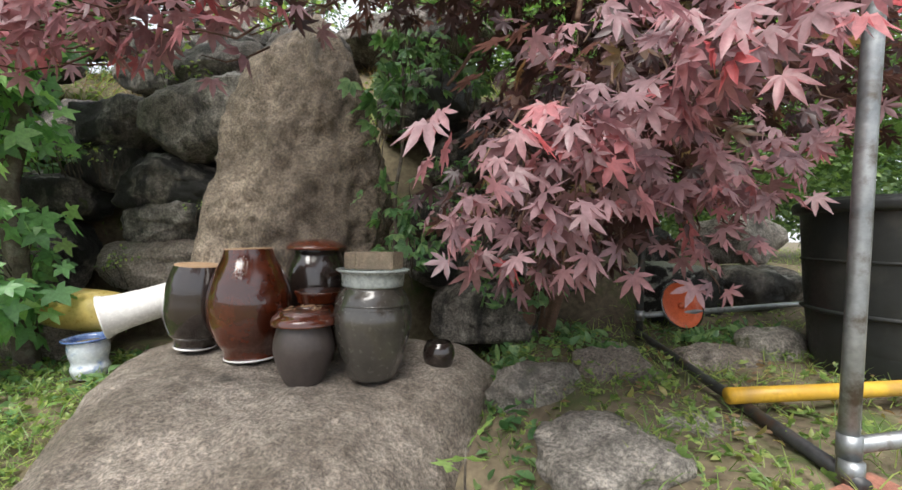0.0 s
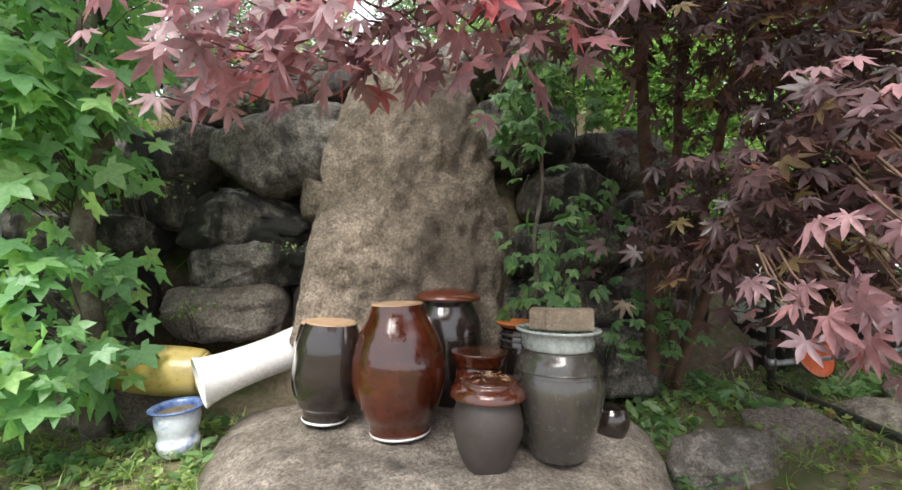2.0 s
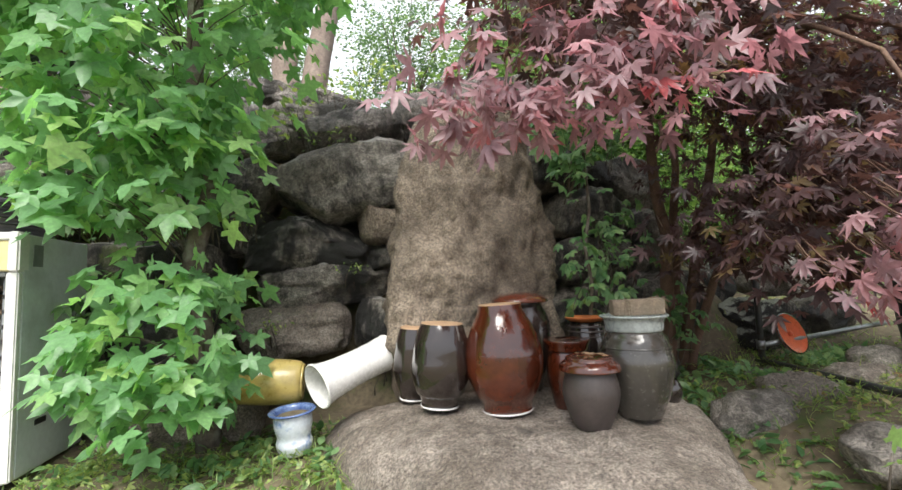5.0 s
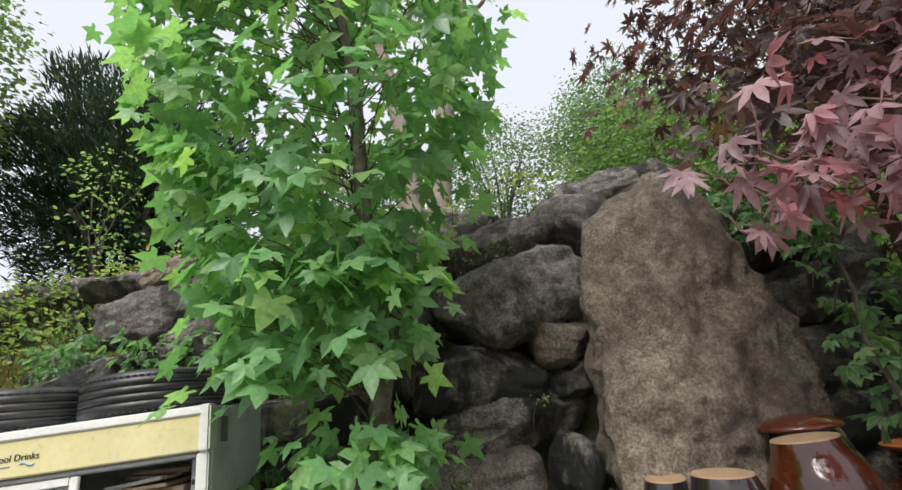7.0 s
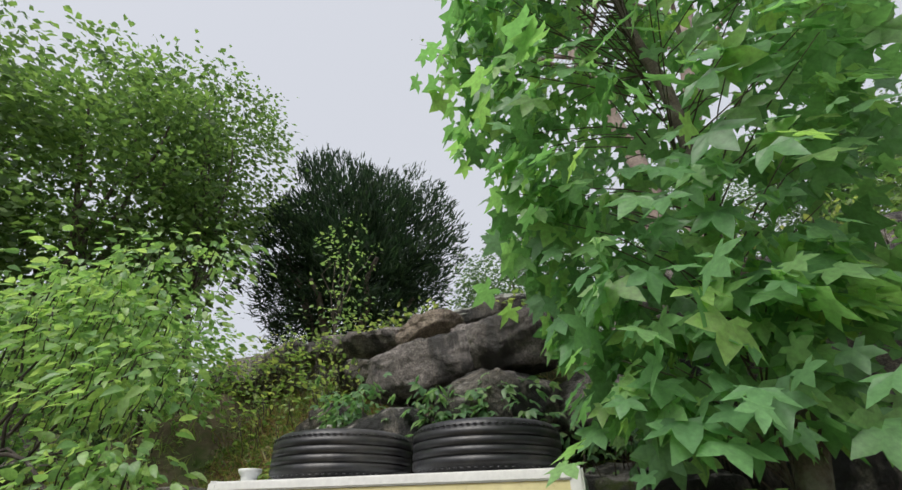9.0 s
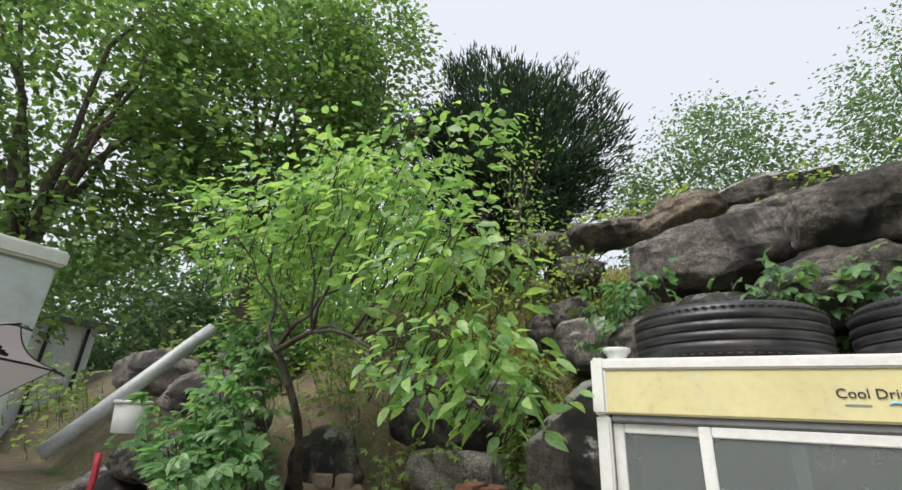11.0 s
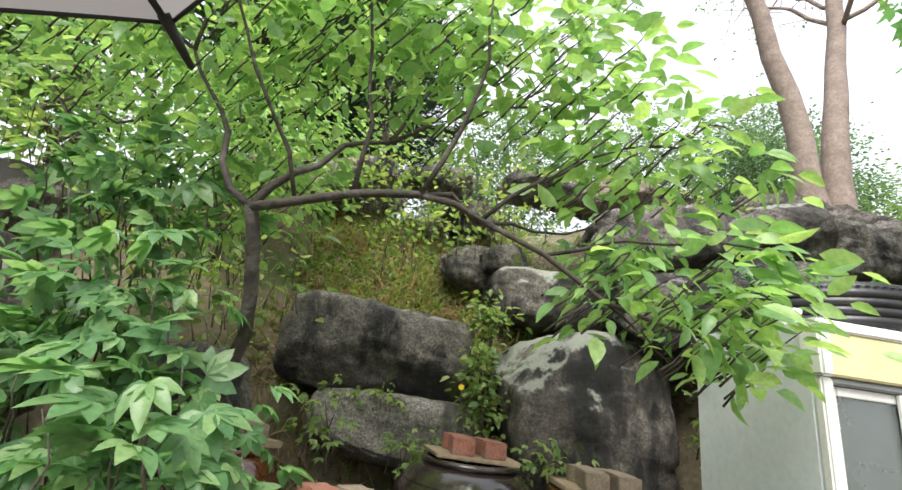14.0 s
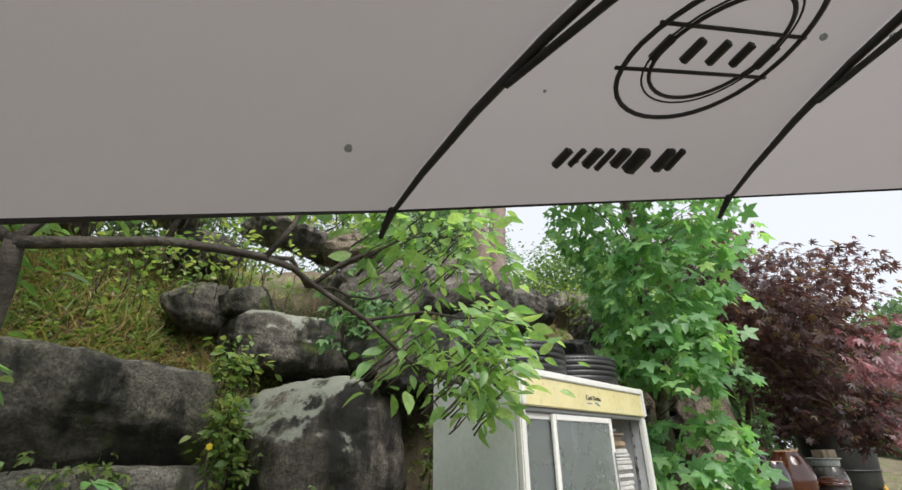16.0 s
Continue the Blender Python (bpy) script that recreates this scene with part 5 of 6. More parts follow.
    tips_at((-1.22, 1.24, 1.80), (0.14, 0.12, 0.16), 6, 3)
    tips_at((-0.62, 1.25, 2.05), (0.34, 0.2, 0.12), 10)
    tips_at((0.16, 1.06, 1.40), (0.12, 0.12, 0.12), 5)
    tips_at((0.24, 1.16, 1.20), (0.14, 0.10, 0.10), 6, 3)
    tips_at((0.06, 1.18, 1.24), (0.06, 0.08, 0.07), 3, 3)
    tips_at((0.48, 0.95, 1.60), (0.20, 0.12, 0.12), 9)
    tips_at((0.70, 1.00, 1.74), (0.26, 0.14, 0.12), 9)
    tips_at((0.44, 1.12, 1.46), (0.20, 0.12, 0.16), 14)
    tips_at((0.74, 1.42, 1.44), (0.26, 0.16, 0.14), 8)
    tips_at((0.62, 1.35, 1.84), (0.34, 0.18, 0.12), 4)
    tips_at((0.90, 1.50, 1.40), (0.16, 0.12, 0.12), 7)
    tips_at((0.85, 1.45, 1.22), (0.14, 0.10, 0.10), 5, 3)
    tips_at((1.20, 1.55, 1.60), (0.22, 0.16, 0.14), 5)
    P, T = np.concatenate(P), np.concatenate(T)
    leaves(root, "skylit_leaves", L_MAPLE, P, T, rng.uniform(0.055, 0.085, len(P)), G_MAPLE_LIT, rng, 0.4, "pink-purple leaves with sky light painted in, and red tips")
    # the top of the crown, over the standing stone and the frame
    P, T = [], []
    bulk((0.15, 2.75, 3.45), (1.0, 0.6, 0.7), 130)
    bulk((1.1, 2.9, 3.7), (1.1, 0.7, 0.6), 90)
    P, T = np.concatenate(P), np.concatenate(T)
    leaves(root, "crown", L_MAPLE, P, T, rng.uniform(0.055, 0.095, len(P)), G_MAPLE, rng, 0.5, "purple leaves with the crown's shade painted in dark")
    twigs(root, "twig", A, B, 0.004, M_REDBARK, rng)


maple()


# the small spreading tree over the covered jars
def oval_tree():
    rng = np.random.default_rng(8)
    root = plant("spreading_fruit_tree", "low spreading tree with bright green oval leaves and crooked grey limbs", "tree")
    limb(root, "trunk", limb_points(rng, (-6.62, 2.62, 0.75), (-6.43, 2.09, 1.67), (0.06, 0.0, 0), 8, 0.012), 0.028, 0.022, M_DARKBARK, 12)
    limb(root, "limb", [(-6.43, 2.09, 1.66), (-6.27, 2.07, 1.70), (-6.12, 2.09, 1.755), (-5.99, 2.0, 1.735), (-5.89, 1.92, 1.71), (-5.79, 1.96, 1.715), (-5.70, 2.0, 1.69), (-5.5, 1.98, 1.60), (-5.32, 1.97, 1.48), (-5.1, 2.02, 1.44), (-4.86, 2.06, 1.41)], 0.017, 0.004, M_DARKBARK, 10)
    ends = (
        ((-6.43, 2.09, 1.66), (-6.05, 2.25, 2.05), (-0.03, 0, 0.02), 0.020),
        ((-6.05, 2.25, 2.05), (-5.45, 2.3, 2.35), (0, 0, 0.03), 0.013),
        ((-6.43, 2.09, 1.66), (-6.85, 2.2, 2.3), (0, 0, -0.05), 0.018),
        ((-6.85, 2.2, 2.3), (-7.3, 2.15, 2.6), (0, 0, 0.03), 0.011),
        ((-6.85, 2.2, 2.3), (-6.75, 2.4, 2.9), (0, 0, 0.0), 0.011),
        ((-6.12, 2.09, 1.755), (-6.2, 1.95, 2.5), (0.05, 0, 0.0), 0.012),
        ((-5.89, 1.92, 1.71), (-5.75, 1.85, 2.45), (0.05, 0, 0), 0.012),
        ((-5.70, 2.0, 1.69), (-5.2, 1.95, 2.0), (0, 0, 0.04), 0.010),
        ((-5.2, 1.95, 2.0), (-4.9, 1.95, 2.1), (0, 0, 0.02), 0.007),
        ((-5.89, 1.92, 1.71), (-5.3, 2.15, 1.78), (0, 0, -0.03), 0.010),
        ((-5.5, 1.98, 1.60), (-5.0, 1.75, 1.62), (0, 0, 0.02), 0.008),
        ((-6.05, 2.25, 2.05), (-5.9, 2.5, 2.7), (0, 0, 0), 0.010),
        ((-6.3, 2.1, 1.7), (-6.55, 1.75, 2.3), (0, 0, 0.05), 0.010),
        ((-5.32, 1.97, 1.48), (-4.95, 2.2, 1.30), (0, 0, 0.02), 0.006),
    )
    for a, b, bow, r in ends:
        limb(root, "branch", limb_points(rng, a, b, bow, 7, 0.018), r * 0.8, r * 0.32, M_DARKBARK, 8)
    P, T, A, B = [], [], [], []

    def clump(c, r, n, m=7):
        p0, d = shell(rng, c, r, n, 0.1)
        for q, w in zip(p0, d):
            p, t = spray(rng, q, (0.075, 0.075, 0.05), m, (w[0] * 0.7 + 0.1, w[1] * 0.7 - 0.2, 0), 0.25)
            P.append(p)
            T.append(t)
            A.append(q + np.array((-0.10, 0.05, -0.10)))
            B.append(q)

    clump((-6.2, 2.15, 2.55), (0.75, 0.55, 0.42), 130)
    clump((-6.95, 2.2, 2.5), (0.65, 0.55, 0.5), 130)
    clump((-5.6, 2.1, 2.35), (0.55, 0.45, 0.36), 70)
    clump((-5.15, 2.0, 1.95), (0.42, 0.28, 0.24), 44, 6)
    clump((-5.15, 1.98, 1.56), (0.36, 0.26, 0.18), 50, 6)
    clump((-4.86, 2.04, 1.42), (0.18, 0.16, 0.12), 13, 5)
    clump((-6.75, 2.5, 1.95), (0.5, 0.4, 0.35), 50)
    clump((-5.9, 2.4, 2.9), (0.9, 0.5, 0.35), 80)
    P, T = np.concatenate(P), np.concatenate(T)
    leaves(root, "crown", L_OVAL, P, T, rng.uniform(0.05, 0.10, len(P)), G_OVAL, rng, 0.6)
    twigs(root, "twig", A, B, 0.004, M_DARKBARK, rng, 0.0)


oval_tree()


# creepers and weeds
def creeper(name, label, spots, seed, size, material, kind, per=5, spread=(0.07, 0.05, 0.07), droop=0.45, toward=(0, -0.6, 0), stem=True):
    """A climbing or bushy plant: leaves round each spot (centre, radii, number) and thin stems."""
    rng = np.random.default_rng(seed)
    root = plant(name, label)
    P, T, A, B = [], [], [], []
    for c, r, n in spots:
        p0, d = shell(rng, c, r, n, 0.0)
        for q, w in zip(p0, d):
            p, t = spray(rng, q, spread, per, (w[0] * 0.5 + toward[0], w[1] * 0.4 + toward[1], 0), droop)
            P.append(p)
            T.append(t)
            A.append(q + np.array((rng.uniform(-0.05, 0.05), 0.06, -0.16)))
            B.append(q)
    P, T = np.concatenate(P), np.concatenate(T)
    leaves(root, "foliage", kind, P, T, rng.uniform(size * 0.6, size * 1.15, len(P)), material, rng, 0.5)
    if stem:
        twigs(root, "stem", A, B, 0.004, M_BARK, rng, 0.01)
    return root


creeper("creeper", "five-leaved green creeper climbing beside the standing stone", (((-0.30, 2.42, 1.95), (0.14, 0.1, 0.35), 16), ((-0.24, 2.40, 1.25), (0.20, 0.1, 0.35), 14), ((0.05, 2.75, 1.55), (0.28, 0.15, 0.5), 16), ((-0.1, 2.9, 2.35), (0.45, 0.2, 0.3), 30), ((0.35, 2.75, 0.95), (0.3, 0.15, 0.25), 12)), 31, 0.085, G_CREEPER, L_FIVE, 3)
limb(plant("vine_stem", "thin grey vine stem rising beside the standing stone"), "stem", limb_points(rs, (-0.34, 2.36, 0.55), (-0.25, 2.44, 2.1), (0.03, 0, 0), 8, 0.012), 0.014, 0.008, M_BARK, 8)
creeper("bush_creeper", "five-leaved bright green creeper bush before the boulders", (((-6.55, 1.95, 0.85), (0.36, 0.26, 0.38), 62), ((-6.95, 2.15, 1.15), (0.36, 0.3, 0.32), 34), ((-6.38, 1.72, 0.98), (0.2, 0.14, 0.22), 20), ((-6.6, 1.85, 0.45), (0.35, 0.25, 0.25), 26), ((-7.0, 1.75, 1.22), (0.25, 0.15, 0.08), 7), ((-6.95, 2.3, 1.65), (0.4, 0.25, 0.35), 46), ((-6.75, 2.05, 1.3), (0.3, 0.2, 0.25), 30)), 32, 0.095, G_CREEPER, L_FIVE, 3, (0.08, 0.06, 0.07), 0.12, (0.1, -0.35, 0))
creeper("hill_creeper", "green creeper spilling over the boulders behind the tyres", (((-4.72, 3.3, 2.02), (0.32, 0.15, 0.2), 36), ((-3.55, 3.1, 1.90), (0.45, 0.2, 0.2), 36), ((-4.0, 3.05, 1.95), (0.35, 0.15, 0.1), 16), ((-2.9, 3.0, 1.7), (0.4, 0.2, 0.25), 24), ((-3.05, 2.75, 1.1), (0.12, 0.2, 0.4), 14)), 33, 0.075, G_CREEPER, L_THREE, 4)
creeper("ridge_weeds", "yellow-green weeds along the ridge top", (((-4.9, 4.2, 3.0), (0.9, 0.3, 0.12), 40), ((-6.3, 4.4, 2.95), (1.0, 0.4, 0.2), 46), ((-3.5, 4.3, 3.0), (0.8, 0.3, 0.15), 30), ((-1.5, 3.8, 3.0), (0.7, 0.3, 0.15), 24), ((-2.0, 3.35, 2.5), (0.4, 0.2, 0.15), 18), ((-5.4, 3.9, 2.45), (0.5, 0.4, 0.25), 40), ((-6.0, 3.8, 2.3), (0.5, 0.3, 0.3), 30)), 34, 0.06, G_WEED, L_SMALL, 6, (0.06, 0.06, 0.05), -0.3)
creeper("fern", "bright green fern fronds between the boulders", (((-5.48, 3.32, 1.20), (0.13, 0.1, 0.28), 44), ((-5.45, 3.5, 1.62), (0.16, 0.14, 0.2), 30), ((-5.42, 3.25, 0.95), (0.1, 0.08, 0.12), 10)), 35, 0.06, G_WEED, L_SMALL, 8, (0.04, 0.03, 0.04), 0.2)
creeper("small_weeds", "small lobed green weeds growing from the rock joints", (((-5.18, 2.98, 0.95), (0.12, 0.08, 0.08), 12), ((-5.78, 3.15, 0.88), (0.2, 0.08, 0.1), 14), ((-6.05, 3.30, 1.14), (0.25, 0.05, 0.05), 10), ((-4.66, 2.5, 0.72), (0.12, 0.1, 0.12), 10), ((-4.45, 2.85, 1.1), (0.1, 0.1, 0.3), 14), ((-6.25, 2.95, 1.0), (0.12, 0.1, 0.2), 12), ((-5.6, 2.9, 0.65), (0.3, 0.1, 0.1), 12)), 36, 0.05, G_WEED, L_THREE, 4, (0.04, 0.03, 0.03), 0.2)
creeper("slope_shrub", "leafy green undergrowth on the slope behind the fruit tree", (((-7.2, 3.2, 1.75), (0.7, 0.4, 0.5), 60), ((-6.9, 4.2, 2.7), (0.9, 0.4, 0.4), 50), ((-8.3, 3.4, 2.3), (0.9, 0.5, 0.5), 60), ((-5.9, 4.4, 2.9), (0.8, 0.3, 0.3), 30), ((-9.5, 3.1, 1.7), (0.9, 0.5, 0.5), 70), ((-10.3, 2.2, 1.3), (0.8, 0.5, 0.5), 50)), 37, 0.08, G_WEED, L_SMALL, 7, (0.1, 0.1, 0.08), 0.1)
creeper("wall_weeds", "small green weeds in the joints of the dry wall", (((-1.45, 2.75, 0.85), (0.12, 0.08, 0.2), 10), ((-1.6, 3.0, 1.38), (0.25, 0.05, 0.05), 5), ((-1.75, 3.05, 2.28), (0.3, 0.1, 0.05), 8), ((-2.2, 2.9, 1.05), (0.2, 0.06, 0.1), 8), ((-2.5, 2.95, 1.72), (0.4, 0.1, 0.1), 14)), 38, 0.035, G_WEED, L_SMALL, 5, (0.03, 0.02, 0.02), 0.2)


def scatter(name, label, kind, material, areas, seed, size, lean, flat=0.6):
    """Ground cover over rectangles (x0, x1, y0, y1, number): one object of many blades or leaves."""
    rng = np.random.default_rng(seed)
    P = []
    for x0, x1, y0, y1, n in areas:
        k = max(n // 7, 1)
        cx, cy = rng.uniform(x0, x1, k), rng.uniform(y0, y1, k)
        px = np.repeat(cx, 7) + rng.normal(0, 0.045, k * 7)
        py = np.repeat(cy, 7) + rng.normal(0, 0.045, k * 7)
        pz = ground_z(px, py) + rng.uniform(0.0, 0.05, k * 7)
        P.append(np.stack([px, py, pz], 1))
    P = np.concatenate(P)
    T = rng.normal(0, 1, P.shape) * np.array((1, 1, 0.25)) + np.array((0, 0, lean))
    ob = piece(name, leaf_cloud(name, kind, P, T, rng.uniform(size * 0.5, size * 1.3, len(P)), rng, flat), material)
    tagged(ob, label, "weeds", kind="stuff")


LEFT = (-3.0, -1.55, 1.2, 2.75)
RIGHT = (0.15, 2.6, 1.0, 3.2)
scatter("grass", "short green grass on the bank", L_BLADE, G_WEED, ((*LEFT, 2400), (-1.9, -1.55, 0.7, 1.9, 700), (*RIGHT, 3200), (-1.9, 0.4, 0.3, 0.9, 700), (-7.5, -4.6, 1.2, 2.6, 1600)), 41, 0.075, 1.0)
scatter("clover_weeds", "low leafy green weeds on the bank", L_THREE, G_WEED, ((*LEFT, 1900), (-2.0, -1.6, 0.7, 1.9, 500), (0.15, 1.0, 1.0, 2.9, 700), (1.0, 2.6, 1.1, 3.2, 800), (-7.5, -4.6, 1.2, 2.6, 700)), 42, 0.032, 0.5)
scatter("broad_weeds", "broader green weed leaves on the bank", L_OVAL, G_CREEPER, ((*LEFT, 600), (0.2, 0.9, 2.3, 3.0, 350), (1.3, 2.0, 2.6, 3.0, 220), (0.1, 0.5, 1.5, 2.4, 160)), 43, 0.07, 0.7)
scatter("dry_grass", "dry yellow grass and stalks on the slope", L_BLADE, G_DRY, ((-6.9, -5.1, 3.45, 5.0, 3600), (-5.5, -3.0, 3.3, 4.6, 1200), (-2.6, -0.4, 3.4, 4.6, 700)), 44, 0.16, 1.2)
scatter("slope_grass", "yellow-green grass on the slope", L_BLADE, G_WEED, ((-7.4, -5.0, 3.4, 5.2, 2600), (-5.6, -2.6, 3.2, 5.0, 2400), (-2.6, 0.6, 3.4, 5.0, 1000), (-9.5, -7.2, 1.8, 4.8, 1500)), 45, 0.15, 1.3)
scatter("slope_weeds", "small leafy yellow-green weeds on the slope", L_THREE, G_WEED, ((-6.9, -5.0, 3.7, 4.9, 5200), (-5.2, -3.0, 3.2, 4.4, 1500), (-2.4, -0.3, 3.5, 4.4, 600)), 48, 0.045, 0.7)
scatter("fallen_leaves", "dry brown fallen leaves on the soil", L_OVAL, G_DRY, ((-6.8, -5.5, 3.72, 4.1, 3200), (-6.8, -5.2, 3.8, 4.6, 2200), (0.5, 2.2, 1.4, 2.6, 250)), 46, 0.04, 0.15)
scatter("path_grass", "short grass at the edge of the path", L_BLADE, G_WEED, ((-9, 4, -2.5, 0.9, 5000), (2.6, 7, 0, 9, 5000)), 47, 0.08, 1.2)

low_leaf = plant("young_sapling", "pale green broad-leaved seedling in the grass")
leaves(low_leaf, "foliage", L_GREEN, np.array([(0.10, 1.17, 0.66), (0.13, 1.20, 0.71), (0.06, 1.21, 0.62)]), np.array([(-0.1, -0.6, 0.5), (0.3, -0.4, 0.8), (-0.7, -0.3, 0.3)]), np.array([0.075, 0.075, 0.06]), G_OVAL, rs, 0.3)
limb(low_leaf, "stem", [(0.11, 1.22, 0.42), (0.10, 1.2, 0.58), (0.10, 1.18, 0.68)], 0.005, 0.003, M_BARK, 6)


def flower(x, y, z, h):
    root = plant("yellow_flower", "small yellow flower on a thin stalk", "flower", "yellow flowers")
    limb(root, "stalk", [(x, y, z - h), (x + 0.01, y, z - h / 2), (x, y, z)], 0.002, 0.0015, M_BARK, 5)
    petals = []
    v0, f0 = oval(0.75, 0.1, 0.1)
    for k in range(6):
        a = k * math.pi / 3
        c, s = math.cos(a), math.sin(a)
        petals.append(([Vector((x + 0.018 * (p[0] * c - p[1] * s), y - 0.012 - 0.018 * p[2], z + 0.018 * (p[0] * s + p[1] * c))) for p in v0], [tuple(f) for f in f0]))
    piece("petals", joined("petals", petals), M_YELLOWFLOWER, root)


flower(-5.60, 3.19, 1.21, 0.30)
flower(-4.70, 2.42, 0.80, 0.3)
flower(-4.55, 2.40, 0.70, 0.25)


# ---- trees beyond the slope ----
def big_tree(name, label, base, height, crown, radii, count, per, size, material, kind, seed, r0=0.12, bark=None, limbs=9, inner=0.3, spread=0.22, droop=0.2, group=""):
    rng = np.random.default_rng(seed)
    root = plant(name, label, "tree", group)
    base, crown = np.array(base, float), np.array(crown, float)
    base[2] = gz(base[0], base[1]) - 0.1
    bark = bark or M_BARK
    fork = base + (crown - base) * 0.55 + rng.normal(0, 0.1, 3) * np.array((1, 1, 0))
    limb(root, "trunk", limb_points(rng, base, fork, (0.05, 0, 0), 7, 0.03), r0, r0 * 0.6, bark, 10)
    for k in range(limbs):
        d = rng.normal(0, 1, 3)
        d /= np.linalg.norm(d)
        e = crown + d * np.array(radii) * 0.75
        limb(root, "limb", limb_points(rng, fork + (0, 0, -0.3 * rng.random()), e, (0, 0, 0.2), 7, 0.06), r0 * 0.45, r0 * 0.1, bark, 7)
    p0, d = shell(rng, crown, radii, count, inner)
    P, T = [], []
    for q, w in zip(p0, d):
        p, t = spray(rng, q, (spread, spread, spread * 0.6), per, w * 0.7, droop)
        P.append(p)
        T.append(t)
    P, T = np.concatenate(P), np.concatenate(T)
    leaves(root, "crown", kind, P, T, rng.uniform(size * 0.6, size * 1.2, len(P)), material, rng, 0.7)
    return root


def juniper():
    rng = np.random.default_rng(17)
    root = plant("juniper", "dark green broad conifer on the hilltop", "tree")
    b = np.array((-8.1, 7.9, gz(-8.1, 7.9) - 0.1))
    for k in range(8):
        a = k * 0.8
        limb(root, "limb", limb_points(rng, b, b + (1.5 * math.cos(a), 1.5 * math.sin(a), 2.2 + 0.5 * (k % 3)), (0, 0, 0.2), 7, 0.05), 0.13, 0.04, M_BARK, 8)
    P, T = [], []
    for k in range(2100):
        d = rng.normal(0, 1, 3)
        d /= np.linalg.norm(d)
        r = rng.uniform(0.02, 1.0) ** 0.5 * (1 + 0.10 * math.sin(7 * d[0] + 3 * d[2]) + 0.07 * math.sin(11 * d[1] - 5 * d[2]))
        q = b + np.array((0, 0, 3.3)) + d * r * np.array((2.3, 2.0, 2.4))
        n = 26
        w = d + np.array((0, 0, 0.9))
        P.append(q + rng.normal(0, 0.10, (n, 3)))
        T.append(w + rng.normal(0, 0.45, (n, 3)))
    P, T = np.concatenate(P), np.concatenate(T)
    leaves(root, "crown", L_BLADE_WIDE, P, T, rng.uniform(0.10, 0.20, len(P)), G_CONIFER, rng, 0.8)


L_BLADE_WIDE = (L_BLADE[0] * np.array((3.4, 1, 0.6)), L_BLADE[1])
juniper()
big_tree("leafy_tree", "tall leafy green tree at the edge of the hill", (-10.6, 4.2, 2), 7, (-11.0, 4.4, 6.4), (2.5, 2.3, 3.5), 330, 62, 0.15, G_FAR, L_FAR, 51, 0.14, None, 14, 0.25, 0.26)
big_tree("leafy_tree", "airy light green tree at the edge of the hill", (-9.2, 5.6, 3), 6, (-9.6, 5.0, 6.9), (1.3, 1.3, 2.6), 150, 50, 0.11, G_FAR, L_FAR, 52, 0.08, None, 12, 0.2, 0.22)
big_tree("leafy_tree", "dense green tree by the white cladding", (-12.5, 2.2, 1), 7, (-12.5, 1.6, 5.6), (2.4, 2.4, 3.6), 260, 60, 0.15, G_FAR, L_FAR, 53, 0.15, None, 12, 0.25, 0.27)
big_tree("young_tree", "thin young tree with sparse pale leaves", (-6.6, 5.6, 3), 3, (-6.5, 5.5, 4.6), (0.5, 0.5, 0.9), 34, 9, 0.07, G_OVAL, L_SMALL, 54, 0.02, None, 6, 0.2, 0.10)
big_tree("shrub", "bright leafy shrub at the foot of the hill edge", (-8.6, 3.9, 2), 2, (-8.4, 3.7, 3.0), (1.0, 0.7, 0.75), 170, 12, 0.08, G_OVAL, L_SMALL, 55, 0.04, None, 7, 0.2, 0.13)
big_tree("shrub", "bright leafy shrub on the slope", (-7.4, 3.7, 2), 2, (-7.2, 3.6, 2.75), (0.8, 0.5, 0.6), 150, 12, 0.075, G_OVAL, L_SMALL, 56, 0.03, None, 7, 0.2, 0.12)
big_tree("hedge_tree", "green tree behind the maple", (0.6, 5.2, 1), 4, (1.0, 5.2, 3.4), (1.7, 0.9, 1.5), 900, 22, 0.08, G_FAR, L_FAR, 57, 0.06)
big_tree("hedge_tree", "green tree behind the steel frame", (2.6, 5.6, 1), 4, (3.2, 5.4, 3.1), (1.9, 1.0, 1.9), 800, 22, 0.085, G_FAR, L_FAR, 58, 0.07)
big_tree("hedge_tree", "yellow-green tree behind the maple", (1.6, 4.6, 1), 4, (1.6, 4.6, 2.9), (1.1, 0.6, 1.2), 420, 18, 0.07, G_OVAL, L_FAR, 59, 0.05)
big_tree("field_tree", "green tree beyond the bin", (5.2, 4.6, 1), 5, (5.4, 4.8, 3.4), (1.8, 1.6, 1.9), 380, 20, 0.12, G_FAR, L_FAR, 60, 0.1)


big_tree("pale_tree", "pale green tall tree beyond the hill", (-4.8, 10.6, 2), 7, (-4.8, 10.6, 5.6), (1.9, 1.6, 2.6), 240, 75, 0.10, G_HAZE, L_FAR, 61, 0.1, None, 10, 0.2, 0.26)
big_tree("pale_tree", "pale green airy tree beyond the hill", (-0.6, 12.0, 2), 7, (-0.8, 12.0, 7.4), (1.8, 1.7, 2.4), 150, 60, 0.10, G_HAZE, L_FAR, 62, 0.1, None, 10, 0.2, 0.26)
